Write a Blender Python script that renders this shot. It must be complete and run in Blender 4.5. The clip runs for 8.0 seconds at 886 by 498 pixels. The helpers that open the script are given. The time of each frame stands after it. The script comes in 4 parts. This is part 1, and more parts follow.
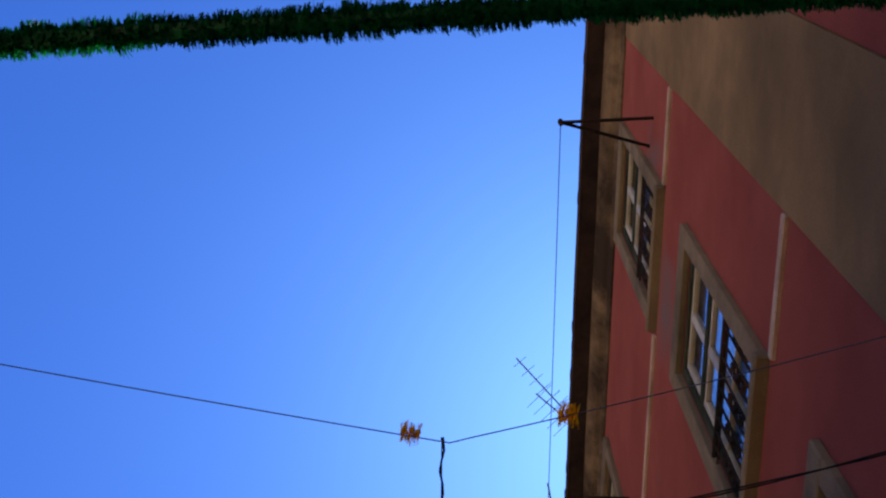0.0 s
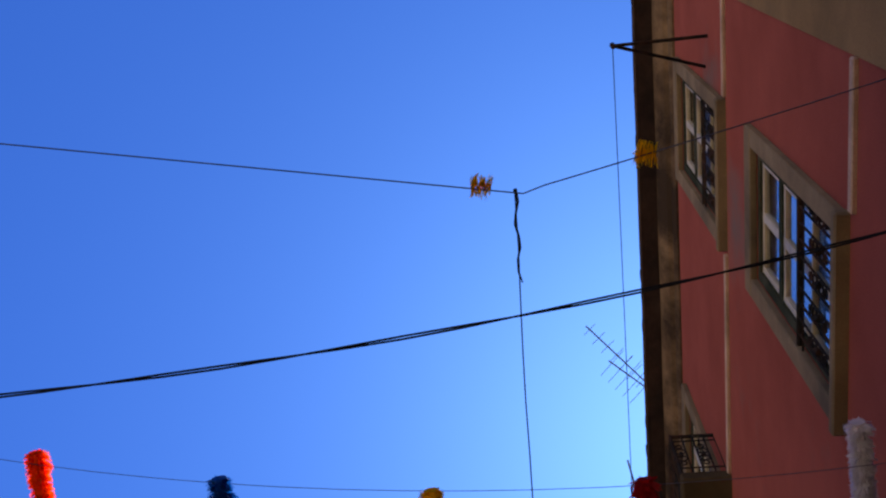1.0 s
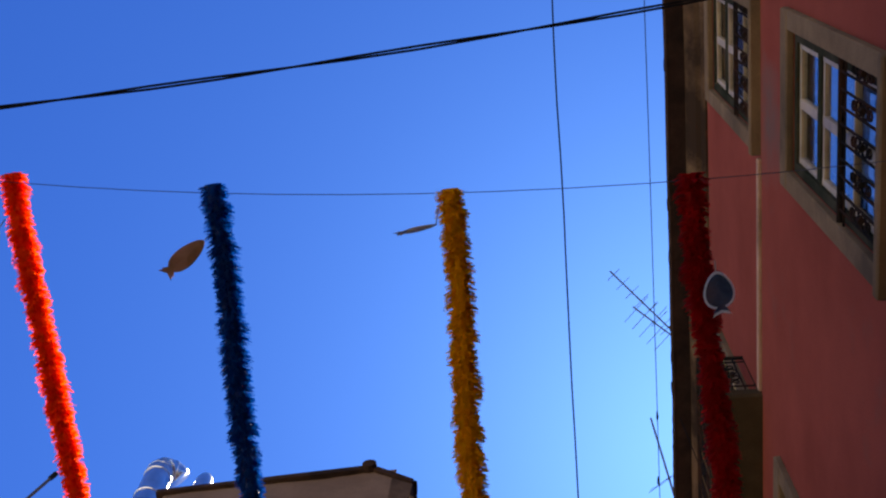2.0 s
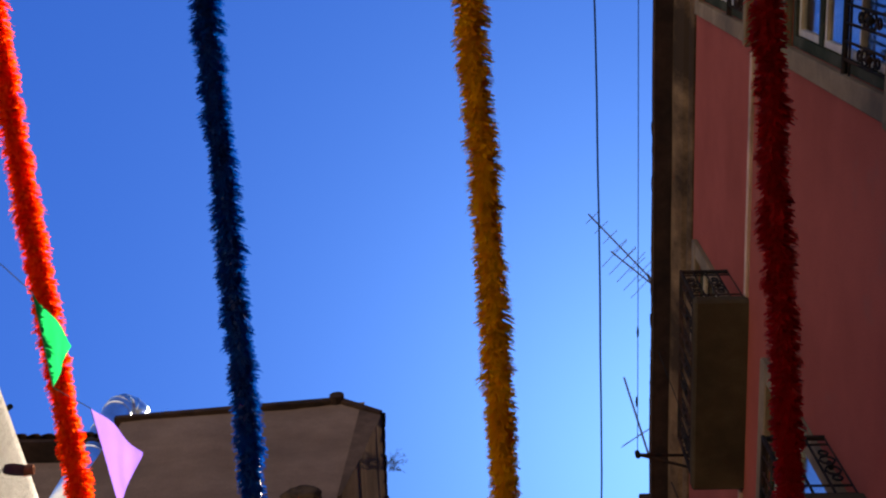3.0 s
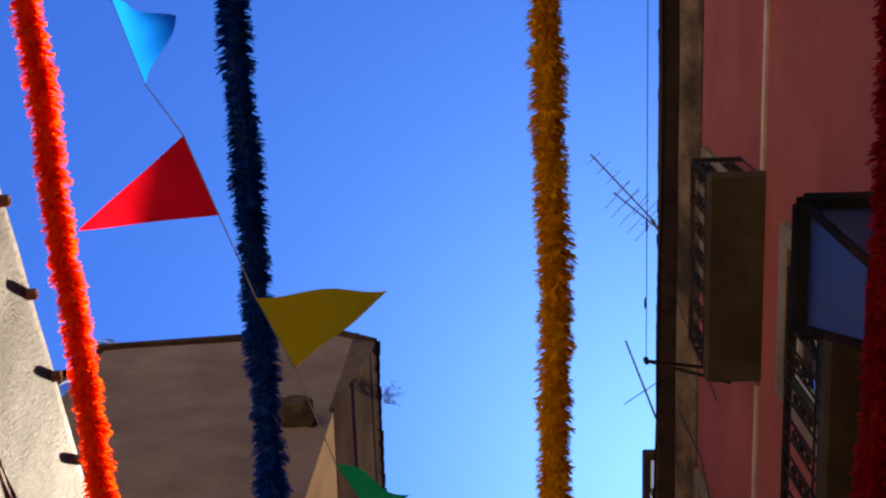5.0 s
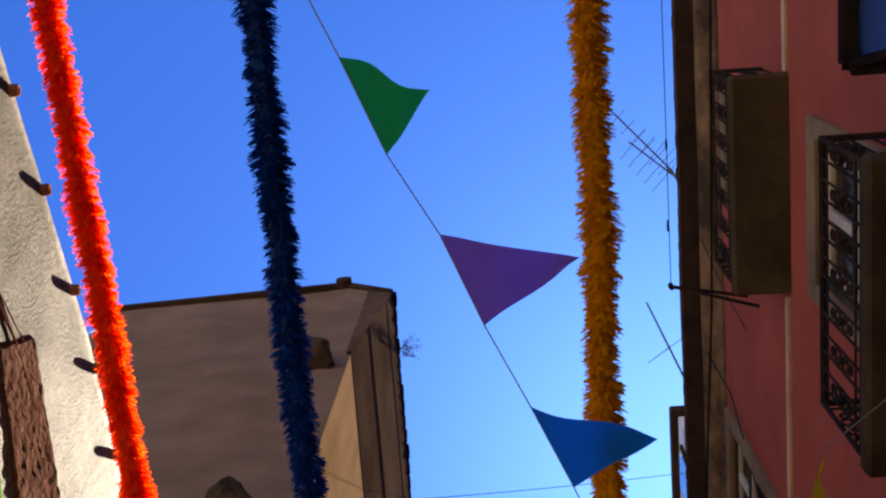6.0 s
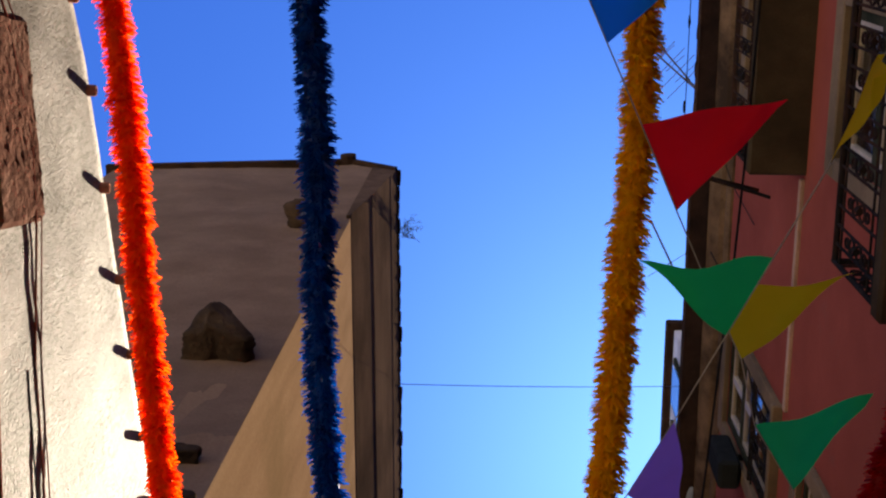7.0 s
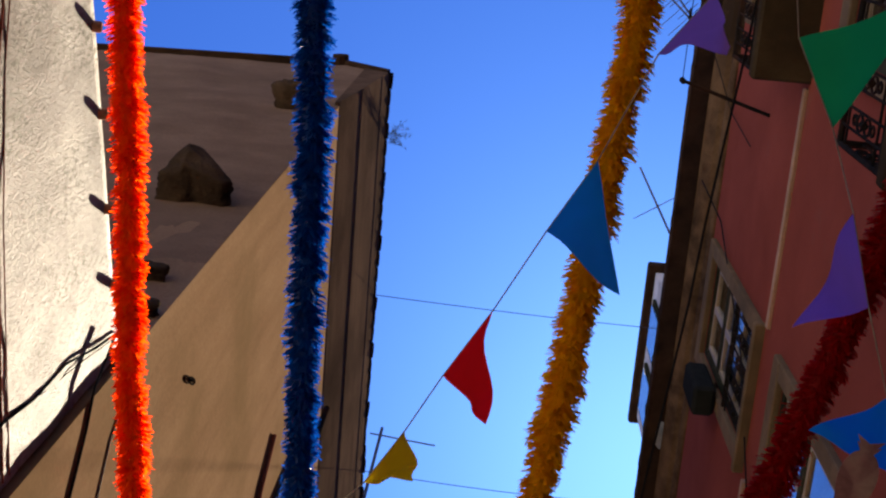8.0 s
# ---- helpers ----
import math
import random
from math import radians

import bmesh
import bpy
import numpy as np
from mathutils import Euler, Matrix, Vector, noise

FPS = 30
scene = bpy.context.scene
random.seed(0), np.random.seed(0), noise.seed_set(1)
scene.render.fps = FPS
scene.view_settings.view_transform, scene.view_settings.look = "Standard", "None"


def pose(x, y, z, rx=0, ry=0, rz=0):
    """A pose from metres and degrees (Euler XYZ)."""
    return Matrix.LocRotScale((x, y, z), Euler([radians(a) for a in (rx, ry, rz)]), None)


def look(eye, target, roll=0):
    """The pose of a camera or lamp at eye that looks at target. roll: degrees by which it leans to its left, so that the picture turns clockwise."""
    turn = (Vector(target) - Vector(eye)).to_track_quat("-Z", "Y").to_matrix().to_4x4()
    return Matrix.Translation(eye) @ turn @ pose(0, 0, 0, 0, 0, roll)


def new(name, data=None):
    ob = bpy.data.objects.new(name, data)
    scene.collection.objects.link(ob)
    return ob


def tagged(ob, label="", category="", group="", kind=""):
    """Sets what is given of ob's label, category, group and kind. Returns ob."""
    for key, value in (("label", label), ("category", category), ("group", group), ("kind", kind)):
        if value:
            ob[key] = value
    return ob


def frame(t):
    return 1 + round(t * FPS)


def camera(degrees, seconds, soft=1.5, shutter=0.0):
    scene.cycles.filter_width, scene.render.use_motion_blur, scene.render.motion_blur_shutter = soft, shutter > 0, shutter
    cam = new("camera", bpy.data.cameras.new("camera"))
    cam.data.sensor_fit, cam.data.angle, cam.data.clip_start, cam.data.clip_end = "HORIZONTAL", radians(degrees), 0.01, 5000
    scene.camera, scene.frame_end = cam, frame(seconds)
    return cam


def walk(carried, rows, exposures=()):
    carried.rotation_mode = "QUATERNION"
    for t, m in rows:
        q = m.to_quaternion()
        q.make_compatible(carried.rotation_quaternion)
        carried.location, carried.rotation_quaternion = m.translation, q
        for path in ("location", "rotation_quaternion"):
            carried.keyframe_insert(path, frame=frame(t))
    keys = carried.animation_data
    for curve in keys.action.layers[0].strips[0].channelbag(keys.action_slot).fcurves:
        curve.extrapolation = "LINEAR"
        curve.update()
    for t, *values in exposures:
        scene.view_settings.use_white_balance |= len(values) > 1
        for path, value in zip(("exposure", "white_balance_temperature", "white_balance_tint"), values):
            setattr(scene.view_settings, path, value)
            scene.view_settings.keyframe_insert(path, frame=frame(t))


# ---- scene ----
cam = camera(38.2, 8.0, 2.2)
PATH = [
    (0, (0.77, -0.594, 0.832), (0.755, -0.001, 2.742), 2.2),
    (0.5, (0.769, -0.181, 0.837), (0.73, 0.393, 2.752), 2.3),
    (1, (0.729, 0.213, 0.769), (0.622, 0.756, 2.691), 7.2),
    (1.2, (0.714, 0.403, 0.817), (0.594, 0.939, 2.74), 9.0),
    (2.3, (0.624, 1.288, 0.927), (0.484, 1.831, 2.847), 10.9),
    (2.5, (0.587, 1.464, 0.946), (0.452, 2.004, 2.867), 11.4),
    (3, (0.538, 2.087, 1.081), (0.446, 2.616, 3.007), 8.1),
    (3.5, (0.508, 2.319, 1.211), (0.423, 2.878, 3.129), 4.8),
    (4, (0.461, 2.715, 1.242), (0.379, 3.251, 3.167), 6.1),
    (4.2, (0.444, 2.863, 1.221), (0.37, 3.388, 3.15), 6.2),
    (5.3, (0.421, 3.736, 1.337), (0.336, 4.186, 3.283), 9.3),
    (5.5, (0.404, 3.878, 1.367), (0.316, 4.326, 3.314), 10.0),
    (6, (0.379, 4.294, 1.446), (0.278, 4.732, 3.395), 9.1),
    (6.2, (0.393, 4.425, 1.438), (0.275, 4.874, 3.383), 10.4),
    (6.5, (0.37, 4.643, 1.431), (0.239, 5.11, 3.371), 12.0),
    (6.6, (0.36, 4.716, 1.436), (0.229, 5.19, 3.375), 12.5),
    (7, (0.318, 5.008, 1.494), (0.214, 5.525, 3.423), 11.8),
    (7.2, (0.309, 5.159, 1.51), (0.22, 5.694, 3.435), 10.4),
    (7.5, (0.283, 5.372, 1.574), (0.205, 5.928, 3.494), 9.7),
    (7.6, (0.307, 5.45, 1.559), (0.225, 6.008, 3.478), 10.3),
    (8, (0.299, 5.749, 1.575), (0.229, 6.298, 3.496), 12.4),
]
walk(cam, [(t, look(eye, target, roll)) for t, eye, target, roll in PATH], [(0.0, 1.96, 6500, 10), (3.0, 1.9, 6500, 10), (4.0, 1.98, 6500, 10), (5.5, 2.22, 6500, 10), (6.4, 2.22, 6500, 10), (7.0, 2.15, 6500, 10), (8.0, 2.06, 6500, 10)])

# ---- light ----
SUN_WAY = Vector((0.19, 0.49, 1.0)).normalized()
world = bpy.data.worlds.new("world")
scene.world = world
world.use_nodes = True
wt = world.node_tree
sky = wt.nodes.new("ShaderNodeTexSky")
sky.sky_type = "NISHITA"
sky.sun_disc = False
sky.sun_elevation = math.asin(SUN_WAY.z)
sky.sun_rotation = math.atan2(SUN_WAY.x, SUN_WAY.y)
sky.air_density, sky.dust_density, sky.ozone_density = 1.0, 0.1, 4.0
tone = wt.nodes.new("ShaderNodeMix")
tone.data_type, tone.blend_type = "RGBA", "MULTIPLY"
tone.inputs[0].default_value = 1.0
tone.inputs[7].default_value = (0.178, 0.415, 1.0, 1)
wt.links.new(sky.outputs[0], tone.inputs[6])
# dust in the air: the bright ring of sky round the sun
dust = wt.nodes.new("ShaderNodeTexSky")
dust.sky_type = "NISHITA"
dust.sun_disc = False
dust.sun_elevation, dust.sun_rotation = sky.sun_elevation, sky.sun_rotation
dust.air_density, dust.dust_density, dust.ozone_density = 0.0, 0.33, 0.0
haze = wt.nodes.new("ShaderNodeMix")
haze.data_type, haze.blend_type = "RGBA", "MULTIPLY"
haze.inputs[0].default_value = 1.0
haze.inputs[7].default_value = (0.32, 0.76, 1.48, 1)
wt.links.new(dust.outputs[0], haze.inputs[6])
both = wt.nodes.new("ShaderNodeMix")
both.data_type, both.blend_type = "RGBA", "ADD"
both.inputs[0].default_value = 1.0
wt.links.new(tone.outputs[2], both.inputs[6])
wt.links.new(haze.outputs[2], both.inputs[7])
wt.links.new(both.outputs[2], wt.nodes["Background"].inputs[0])
wt.nodes["Background"].inputs[1].default_value = 0.05
sun_data = bpy.data.lights.new("sun", "SUN")
sun_data.energy, sun_data.angle, sun_data.color = 5.8, radians(0.53), (1.0, 0.86, 0.66)
sun = new("sun", sun_data)
sun.matrix_world = look(SUN_WAY * 60, (0, 0, 0))


# ---- materials ----
def ramp(nt, source, stops):
    node = nt.nodes.new("ShaderNodeValToRGB")
    els = node.color_ramp.elements
    while len(els) < len(stops):
        els.new(0.5)
    for el, (at, col) in zip(els, stops):
        el.position, el.color = at, (*col, 1)
    nt.links.new(source, node.inputs[0])
    return node.outputs[0]


def noise_tex(nt, scale, detail=6, rough=0.6, stretch=None):
    tc = nt.nodes.new("ShaderNodeTexCoord")
    out = tc.outputs["Object"]
    if stretch:
        mp = nt.nodes.new("ShaderNodeMapping")
        mp.inputs["Scale"].default_value = stretch
        nt.links.new(out, mp.inputs[0])
        out = mp.outputs[0]
    tex = nt.nodes.new("ShaderNodeTexNoise")
    tex.inputs["Scale"].default_value, tex.inputs["Detail"].default_value, tex.inputs["Roughness"].default_value = scale, detail, rough
    nt.links.new(out, tex.inputs["Vector"])
    return tex.outputs[0]


def mix(nt, fac, a, b, mode="MIX"):
    node = nt.nodes.new("ShaderNodeMix")
    node.data_type, node.blend_type = "RGBA", mode
    for slot, value in ((0, fac), (6, a), (7, b)):
        if isinstance(value, (int, float)):
            node.inputs[slot].default_value = value
        elif isinstance(value, tuple):
            node.inputs[slot].default_value = (*value, 1)
        else:
            nt.links.new(value, node.inputs[slot])
    return node.outputs[2]


def surface(name, base, dark, patch=None, scale=2.0, grain=60.0, bump=0.3, depth=0.01, rough=0.85, metal=0.0, streak=None, amount=(0.45, 0.7), vary=0.0):
    """A worn surface: base and dark tones at two scales, an optional patch tone, and relief."""
    m = bpy.data.materials.new(name)
    m.use_nodes = True
    nt = m.node_tree
    p = nt.nodes["Principled BSDF"]
    big = noise_tex(nt, scale, 5, 0.6, streak)
    fine = noise_tex(nt, grain, 4, 0.7)
    col = ramp(nt, big, [(0.3, dark), (0.68, base)])
    col = mix(nt, 0.35, col, ramp(nt, fine, [(0.3, (0.55, 0.55, 0.55)), (0.7, (1.25, 1.25, 1.25))]), "MULTIPLY")
    if patch:
        spots = noise_tex(nt, scale * 0.37 + 0.2, 7, 0.62)
        col = mix(nt, ramp(nt, spots, [(amount[0], (0, 0, 0)), (amount[1], (1, 1, 1))]), col, patch)
    if vary:
        info = nt.nodes.new("ShaderNodeObjectInfo")
        col = mix(nt, vary, col, ramp(nt, info.outputs["Random"], [(0, (0.5, 0.5, 0.5)), (1, (1.3, 1.3, 1.3))]), "MULTIPLY")
    nt.links.new(col, p.inputs["Base Color"])
    p.inputs["Roughness"].default_value, p.inputs["Metallic"].default_value = rough, metal
    p.inputs["Specular IOR Level"].default_value = 0.0 if rough > 0.7 else 0.4
    if bump:
        b = nt.nodes.new("ShaderNodeBump")
        b.inputs["Strength"].default_value, b.inputs["Distance"].default_value = bump, depth
        nt.links.new(mix(nt, 0.5, fine, big), b.inputs["Height"])
        nt.links.new(b.outputs[0], p.inputs["Normal"])
    return m


def sheer(name, col, through_share=0.5, gloss=0.1, rough=0.35, vary=0.25, scale=30, deep=None):
    """Thin coloured plastic or paper that lets light through."""
    m = bpy.data.materials.new(name)
    m.use_nodes = True
    nt = m.node_tree
    nt.nodes.remove(nt.nodes["Principled BSDF"])
    out = nt.nodes["Material Output"]
    dark = deep or tuple(c * (1 - vary) for c in col)
    tone_out = ramp(nt, noise_tex(nt, scale, 3), [(0.3, dark), (0.7, col)])
    d, tr, g = (nt.nodes.new("ShaderNodeBsdf" + k) for k in ("Diffuse", "Translucent", "Glossy"))
    g.inputs["Roughness"].default_value = rough
    nt.links.new(tone_out, d.inputs[0]), nt.links.new(tone_out, tr.inputs[0])
    a, b = nt.nodes.new("ShaderNodeMixShader"), nt.nodes.new("ShaderNodeMixShader")
    a.inputs[0].default_value, b.inputs[0].default_value = through_share, gloss
    nt.links.new(d.outputs[0], a.inputs[1]), nt.links.new(tr.outputs[0], a.inputs[2])
    nt.links.new(a.outputs[0], b.inputs[1]), nt.links.new(g.outputs[0], b.inputs[2])
    nt.links.new(b.outputs[0], out.inputs[0])
    return m


def glass(name):
    m = bpy.data.materials.new(name)
    m.use_nodes = True
    p = m.node_tree.nodes["Principled BSDF"]
    p.inputs["Base Color"].default_value = (0.9, 0.95, 0.95, 1)
    p.inputs["Roughness"].default_value, p.inputs["IOR"].default_value = 0.04, 2.4
    p.inputs["Transmission Weight"].default_value = 1.0
    return m


PINK = surface("pink_plaster", (0.245, 0.062, 0.042), (0.19, 0.047, 0.032), (0.125, 0.082, 0.066), 1.1, 90, 0.25, 0.004, 0.9, amount=(0.6, 0.78))
STONE = surface("window_stone", (0.19, 0.132, 0.076), (0.13, 0.088, 0.052), (0.08, 0.06, 0.04), 3.0, 80, 0.3, 0.005)
QUOIN = surface("bare_render", (0.235, 0.138, 0.062), (0.16, 0.094, 0.042), (0.08, 0.055, 0.03), 0.9, 70, 0.4, 0.006, amount=(0.43, 0.7))
CORNICE = surface("cornice_stone", (0.17, 0.108, 0.06), (0.10, 0.06, 0.033), (0.03, 0.02, 0.014), 3.2, 50, 0.5, 0.01, streak=(1, 0.4, 1), amount=(0.40, 0.60))
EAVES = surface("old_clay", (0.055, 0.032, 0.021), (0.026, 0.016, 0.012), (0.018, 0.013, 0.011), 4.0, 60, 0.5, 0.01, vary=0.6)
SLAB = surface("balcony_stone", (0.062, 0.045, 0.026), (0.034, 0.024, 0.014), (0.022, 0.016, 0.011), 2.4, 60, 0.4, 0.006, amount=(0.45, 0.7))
IRON = surface("black_iron", (0.02, 0.018, 0.017), (0.012, 0.011, 0.01), (0.045, 0.022, 0.014), 8, 90, 0.2, 0.002, 0.75, 0.0)
SASH = surface("cream_paint", (0.42, 0.34, 0.215), (0.32, 0.255, 0.16), (0.2, 0.155, 0.1), 6, 90, 0.2, 0.002, 0.6)
SHUTTER = surface("dark_green_paint", (0.034, 0.036, 0.023), (0.02, 0.022, 0.014), (0.06, 0.055, 0.036), 5, 80, 0.2, 0.003, 0.85)
ROOM = surface("dim_room", (0.2, 0.17, 0.14), (0.14, 0.12, 0.1), None, 2, 30, 0.0)
# blue grey of mirrored sky, painted on the sheet behind the panes
SKYSHEET = surface("sky_tint", (0.42, 0.46, 0.54), (0.28, 0.31, 0.37), None, 6, 60, 0.1, 0.003)
COURSE = surface("string_course_paint", (0.42, 0.28, 0.2), (0.32, 0.2, 0.14), (0.2, 0.13, 0.09), 4, 60, 0.3, 0.004)
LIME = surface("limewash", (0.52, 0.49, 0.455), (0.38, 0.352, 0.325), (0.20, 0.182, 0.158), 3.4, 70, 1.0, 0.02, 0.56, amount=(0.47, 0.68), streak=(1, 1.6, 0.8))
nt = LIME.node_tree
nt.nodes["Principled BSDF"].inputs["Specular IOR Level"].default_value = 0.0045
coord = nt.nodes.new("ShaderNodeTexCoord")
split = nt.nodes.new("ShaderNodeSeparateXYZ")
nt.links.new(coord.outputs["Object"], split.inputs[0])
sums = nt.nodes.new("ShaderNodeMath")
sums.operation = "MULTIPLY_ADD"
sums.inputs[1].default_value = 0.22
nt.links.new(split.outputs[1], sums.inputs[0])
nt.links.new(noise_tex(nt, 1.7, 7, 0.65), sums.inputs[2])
old = nt.nodes["Principled BSDF"].inputs["Base Color"].links[0].from_socket
# lichen specks, thick in some patches and along the water's way down
specks = ramp(nt, noise_tex(nt, 30, 5, 0.75, (1, 1.5, 0.7)), [(0.48, (0, 0, 0)), (0.58, (1, 1, 1))])
spread = ramp(nt, noise_tex(nt, 2.6, 4, 0.6, (1, 1.8, 0.6)), [(0.38, (0, 0, 0)), (0.60, (0.85, 0.85, 0.85))])
lichen = mix(nt, 1.0, specks, spread, "MULTIPLY")
old = mix(nt, lichen, old, (0.17, 0.165, 0.13))
nt.links.new(mix(nt, lichen, (1, 1, 1), (0.12, 0.12, 0.11)), nt.nodes["Principled BSDF"].inputs["Specular Tint"])
# fall-off of light painted into the colour: limewash dims towards low y
painted_dim = ramp(nt, sums.outputs[0], [(0.0, (0.52, 0.48, 0.47)), (1.0, (1, 1, 1))])
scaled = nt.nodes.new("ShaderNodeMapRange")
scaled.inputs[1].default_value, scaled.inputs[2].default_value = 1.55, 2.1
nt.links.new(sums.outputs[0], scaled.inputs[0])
nt.links.new(scaled.outputs[0], painted_dim.node.inputs[0])
nt.links.new(mix(nt, 1.0, old, painted_dim, "MULTIPLY"), nt.nodes["Principled BSDF"].inputs["Base Color"])
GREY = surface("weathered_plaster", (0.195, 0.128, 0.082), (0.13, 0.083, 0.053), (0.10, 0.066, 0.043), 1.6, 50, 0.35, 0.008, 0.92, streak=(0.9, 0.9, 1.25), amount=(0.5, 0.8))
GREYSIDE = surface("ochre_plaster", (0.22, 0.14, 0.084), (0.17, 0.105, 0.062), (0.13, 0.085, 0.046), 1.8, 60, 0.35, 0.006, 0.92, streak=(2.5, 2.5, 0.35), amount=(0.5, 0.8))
GREYCORN = surface("dark_cornice", (0.11, 0.07, 0.044), (0.07, 0.045, 0.029), (0.045, 0.03, 0.02), 2.2, 60, 0.4, 0.008, streak=(2, 0.5, 2))
ROCK = surface("rough_stone", (0.085, 0.054, 0.032), (0.035, 0.024, 0.017), (0.03, 0.022, 0.016), 7, 40, 1.0, 0.03)
MASONRY = surface("rubble_brick", (0.15, 0.075, 0.056), (0.075, 0.038, 0.029), (0.18, 0.105, 0.08), 9, 45, 1.0, 0.03)
ZINC = surface("galvanised_steel", (0.66, 0.68, 0.7), (0.5, 0.52, 0.55), None, 5, 60, 0.1, 0.003, 0.28, 0.95)
ALU = surface("aluminium_rod", (0.10, 0.10, 0.12), (0.06, 0.06, 0.07), None, 8, 60, 0.0, 0.002, 0.85, 0.0)
CABLE = surface("black_cable", (0.02, 0.02, 0.024), (0.012, 0.012, 0.014), None, 20, 90, 0.1, 0.001, 0.85)
ROPE = surface("grey_rope", (0.075, 0.075, 0.11), (0.045, 0.045, 0.07), None, 60, 200, 0.3, 0.001, 0.9)
LINE = surface("pale_string", (0.34, 0.31, 0.27), (0.24, 0.21, 0.18), None, 60, 200, 0.3, 0.001, 0.9)
REDCABLE = surface("red_brown_cable", (0.22, 0.07, 0.05), (0.12, 0.045, 0.035), None, 20, 90, 0.1, 0.001, 0.85)
COBBLE = surface("limestone_paving", (0.4, 0.37, 0.32), (0.28, 0.26, 0.23), (0.2, 0.19, 0.17), 3, 30, 0.6, 0.02)
GREENWOOD = surface("bright_green_paint", (0.14, 0.42, 0.03), (0.1, 0.32, 0.02), None, 5, 60, 0.2, 0.003, 0.85)
CLAYPIPE = surface("clay_spout", (0.36, 0.16, 0.10), (0.22, 0.1, 0.065), None, 9, 60, 0.4, 0.005, vary=0.4)
PLASTIC = surface("dark_plastic", (0.02, 0.022, 0.022), (0.014, 0.016, 0.016), None, 9, 60, 0.1, 0.002, 0.8)
WEED = surface("dry_weed", (0.13, 0.13, 0.06), (0.08, 0.07, 0.04), None, 30, 60, 0.0)
PALEPAINT = surface("dormer_render", (0.62, 0.60, 0.58), (0.5, 0.48, 0.46), (0.35, 0.33, 0.3), 3, 60, 0.2, 0.004)
GREYPAINT = surface("grey_enamel", (0.3, 0.32, 0.36), (0.2, 0.21, 0.24), None, 9, 60, 0.1, 0.002, 0.6)
GLASS = glass("window_glass")
MILKY = glass("milky_lantern_glass")
MILKY.node_tree.nodes["Principled BSDF"].inputs["Base Color"].default_value = (0.42, 0.42, 0.42, 1)
MILKY.node_tree.nodes["Principled BSDF"].inputs["Roughness"].default_value = 0.45
MILKY.node_tree.nodes["Principled BSDF"].inputs["IOR"].default_value = 1.5
TINSEL = {
    "orange": sheer("orange_foil", (1.0, 0.14, 0.003), 0.6, 0.004, 0.25, 0.15, deep=(1.0, 0.04, 0.001)),
    "blue": sheer("blue_foil", (0.001, 0.075, 0.46), 0.4, 0.04, 0.16, 0.5),
    "yellow": sheer("yellow_foil", (0.95, 0.60, 0.002), 0.55, 0.004, 0.3, deep=(0.85, 0.44, 0.002)),
    "red": sheer("red_foil", (0.48, 0.004, 0.006), 0.45, 0.012, 0.3, 0.4),
    "green": sheer("green_foil", (0.004, 0.12, 0.028), 0.45, 0.012, 0.3, 0.5),
    "white": sheer("white_foil", (0.75, 0.7, 0.72), 0.4, 0.12, 0.3),
}
CLOTH = {
    "red": sheer("red_flag_film", (0.9, 0.005, 0.018), 0.6, 0.004, 0.5, 0.1, 8),
    "yellow": sheer("yellow_flag_film", (0.60, 0.42, 0.006), 0.6, 0.004, 0.5, 0.1, 8),
    "green": sheer("green_flag_film", (0.012, 0.47, 0.11), 0.6, 0.004, 0.5, 0.1, 8),
    "purple": sheer("purple_flag_film", (0.28, 0.155, 0.80), 0.6, 0.004, 0.5, 0.1, 8),
    "azure": sheer("azure_flag_film", (0.006, 0.25, 0.96), 0.68, 0.004, 0.5, 0.1, 8),
}


# ---- mesh helpers ----
def part(name, bm, material, parent=None, label="", smooth=False):
    me = bpy.data.meshes.new(name)
    bm.to_mesh(me)
    bm.free()
    me.materials.append(material)
    if smooth:
        for poly in me.polygons:
            poly.use_smooth = True
    ob = new(name, me)
    if parent is not None:
        ob.parent = parent
    if label:
        tagged(ob, label)
    return ob


def thing(name, label, category, group="", kind="", at=(0, 0, 0)):
    ob = new(name)
    ob.empty_display_size = 0.1
    ob.location = at
    return tagged(ob, label, category, group, kind)


def brick(bm, x0, x1, y0, y1, z0, z1, bevel=0.0):
    vs = [bm.verts.new((x, y, z)) for x in (x0, x1) for y in (y0, y1) for z in (z0, z1)]
    fs = [bm.faces.new([vs[i] for i in f]) for f in ((0, 1, 3, 2), (4, 6, 7, 5), (0, 4, 5, 1), (2, 3, 7, 6), (0, 2, 6, 4), (1, 5, 7, 3))]
    if bevel:
        bmesh.ops.bevel(bm, geom=list({e for f in fs for e in f.edges}), offset=bevel, segments=1, affect="EDGES")


def rod(bm, points, r, n=6, caps=True):
    """A tube through points; r is one radius or one for each point."""
    pts = [Vector(p) for p in points]
    radii = r if isinstance(r, (list, tuple)) else [r] * len(pts)
    rings, up = [], Vector((0.31, 0.17, 0.93))
    for i, p in enumerate(pts):
        t = (pts[min(i + 1, len(pts) - 1)] - pts[max(i - 1, 0)]).normalized()
        a = t.cross(up)
        if a.length < 1e-3:
            a = t.cross(Vector((1, 0, 0)))
        a.normalize()
        b = t.cross(a)
        rings.append([bm.verts.new(p + (a * math.cos(k * math.tau / n) + b * math.sin(k * math.tau / n)) * radii[i]) for k in range(n)])
    for one, two in zip(rings, rings[1:]):
        for k in range(n):
            bm.faces.new((one[k], one[(k + 1) % n], two[(k + 1) % n], two[k]))
    if caps:
        bm.faces.new(rings[0][::-1]), bm.faces.new(rings[-1])


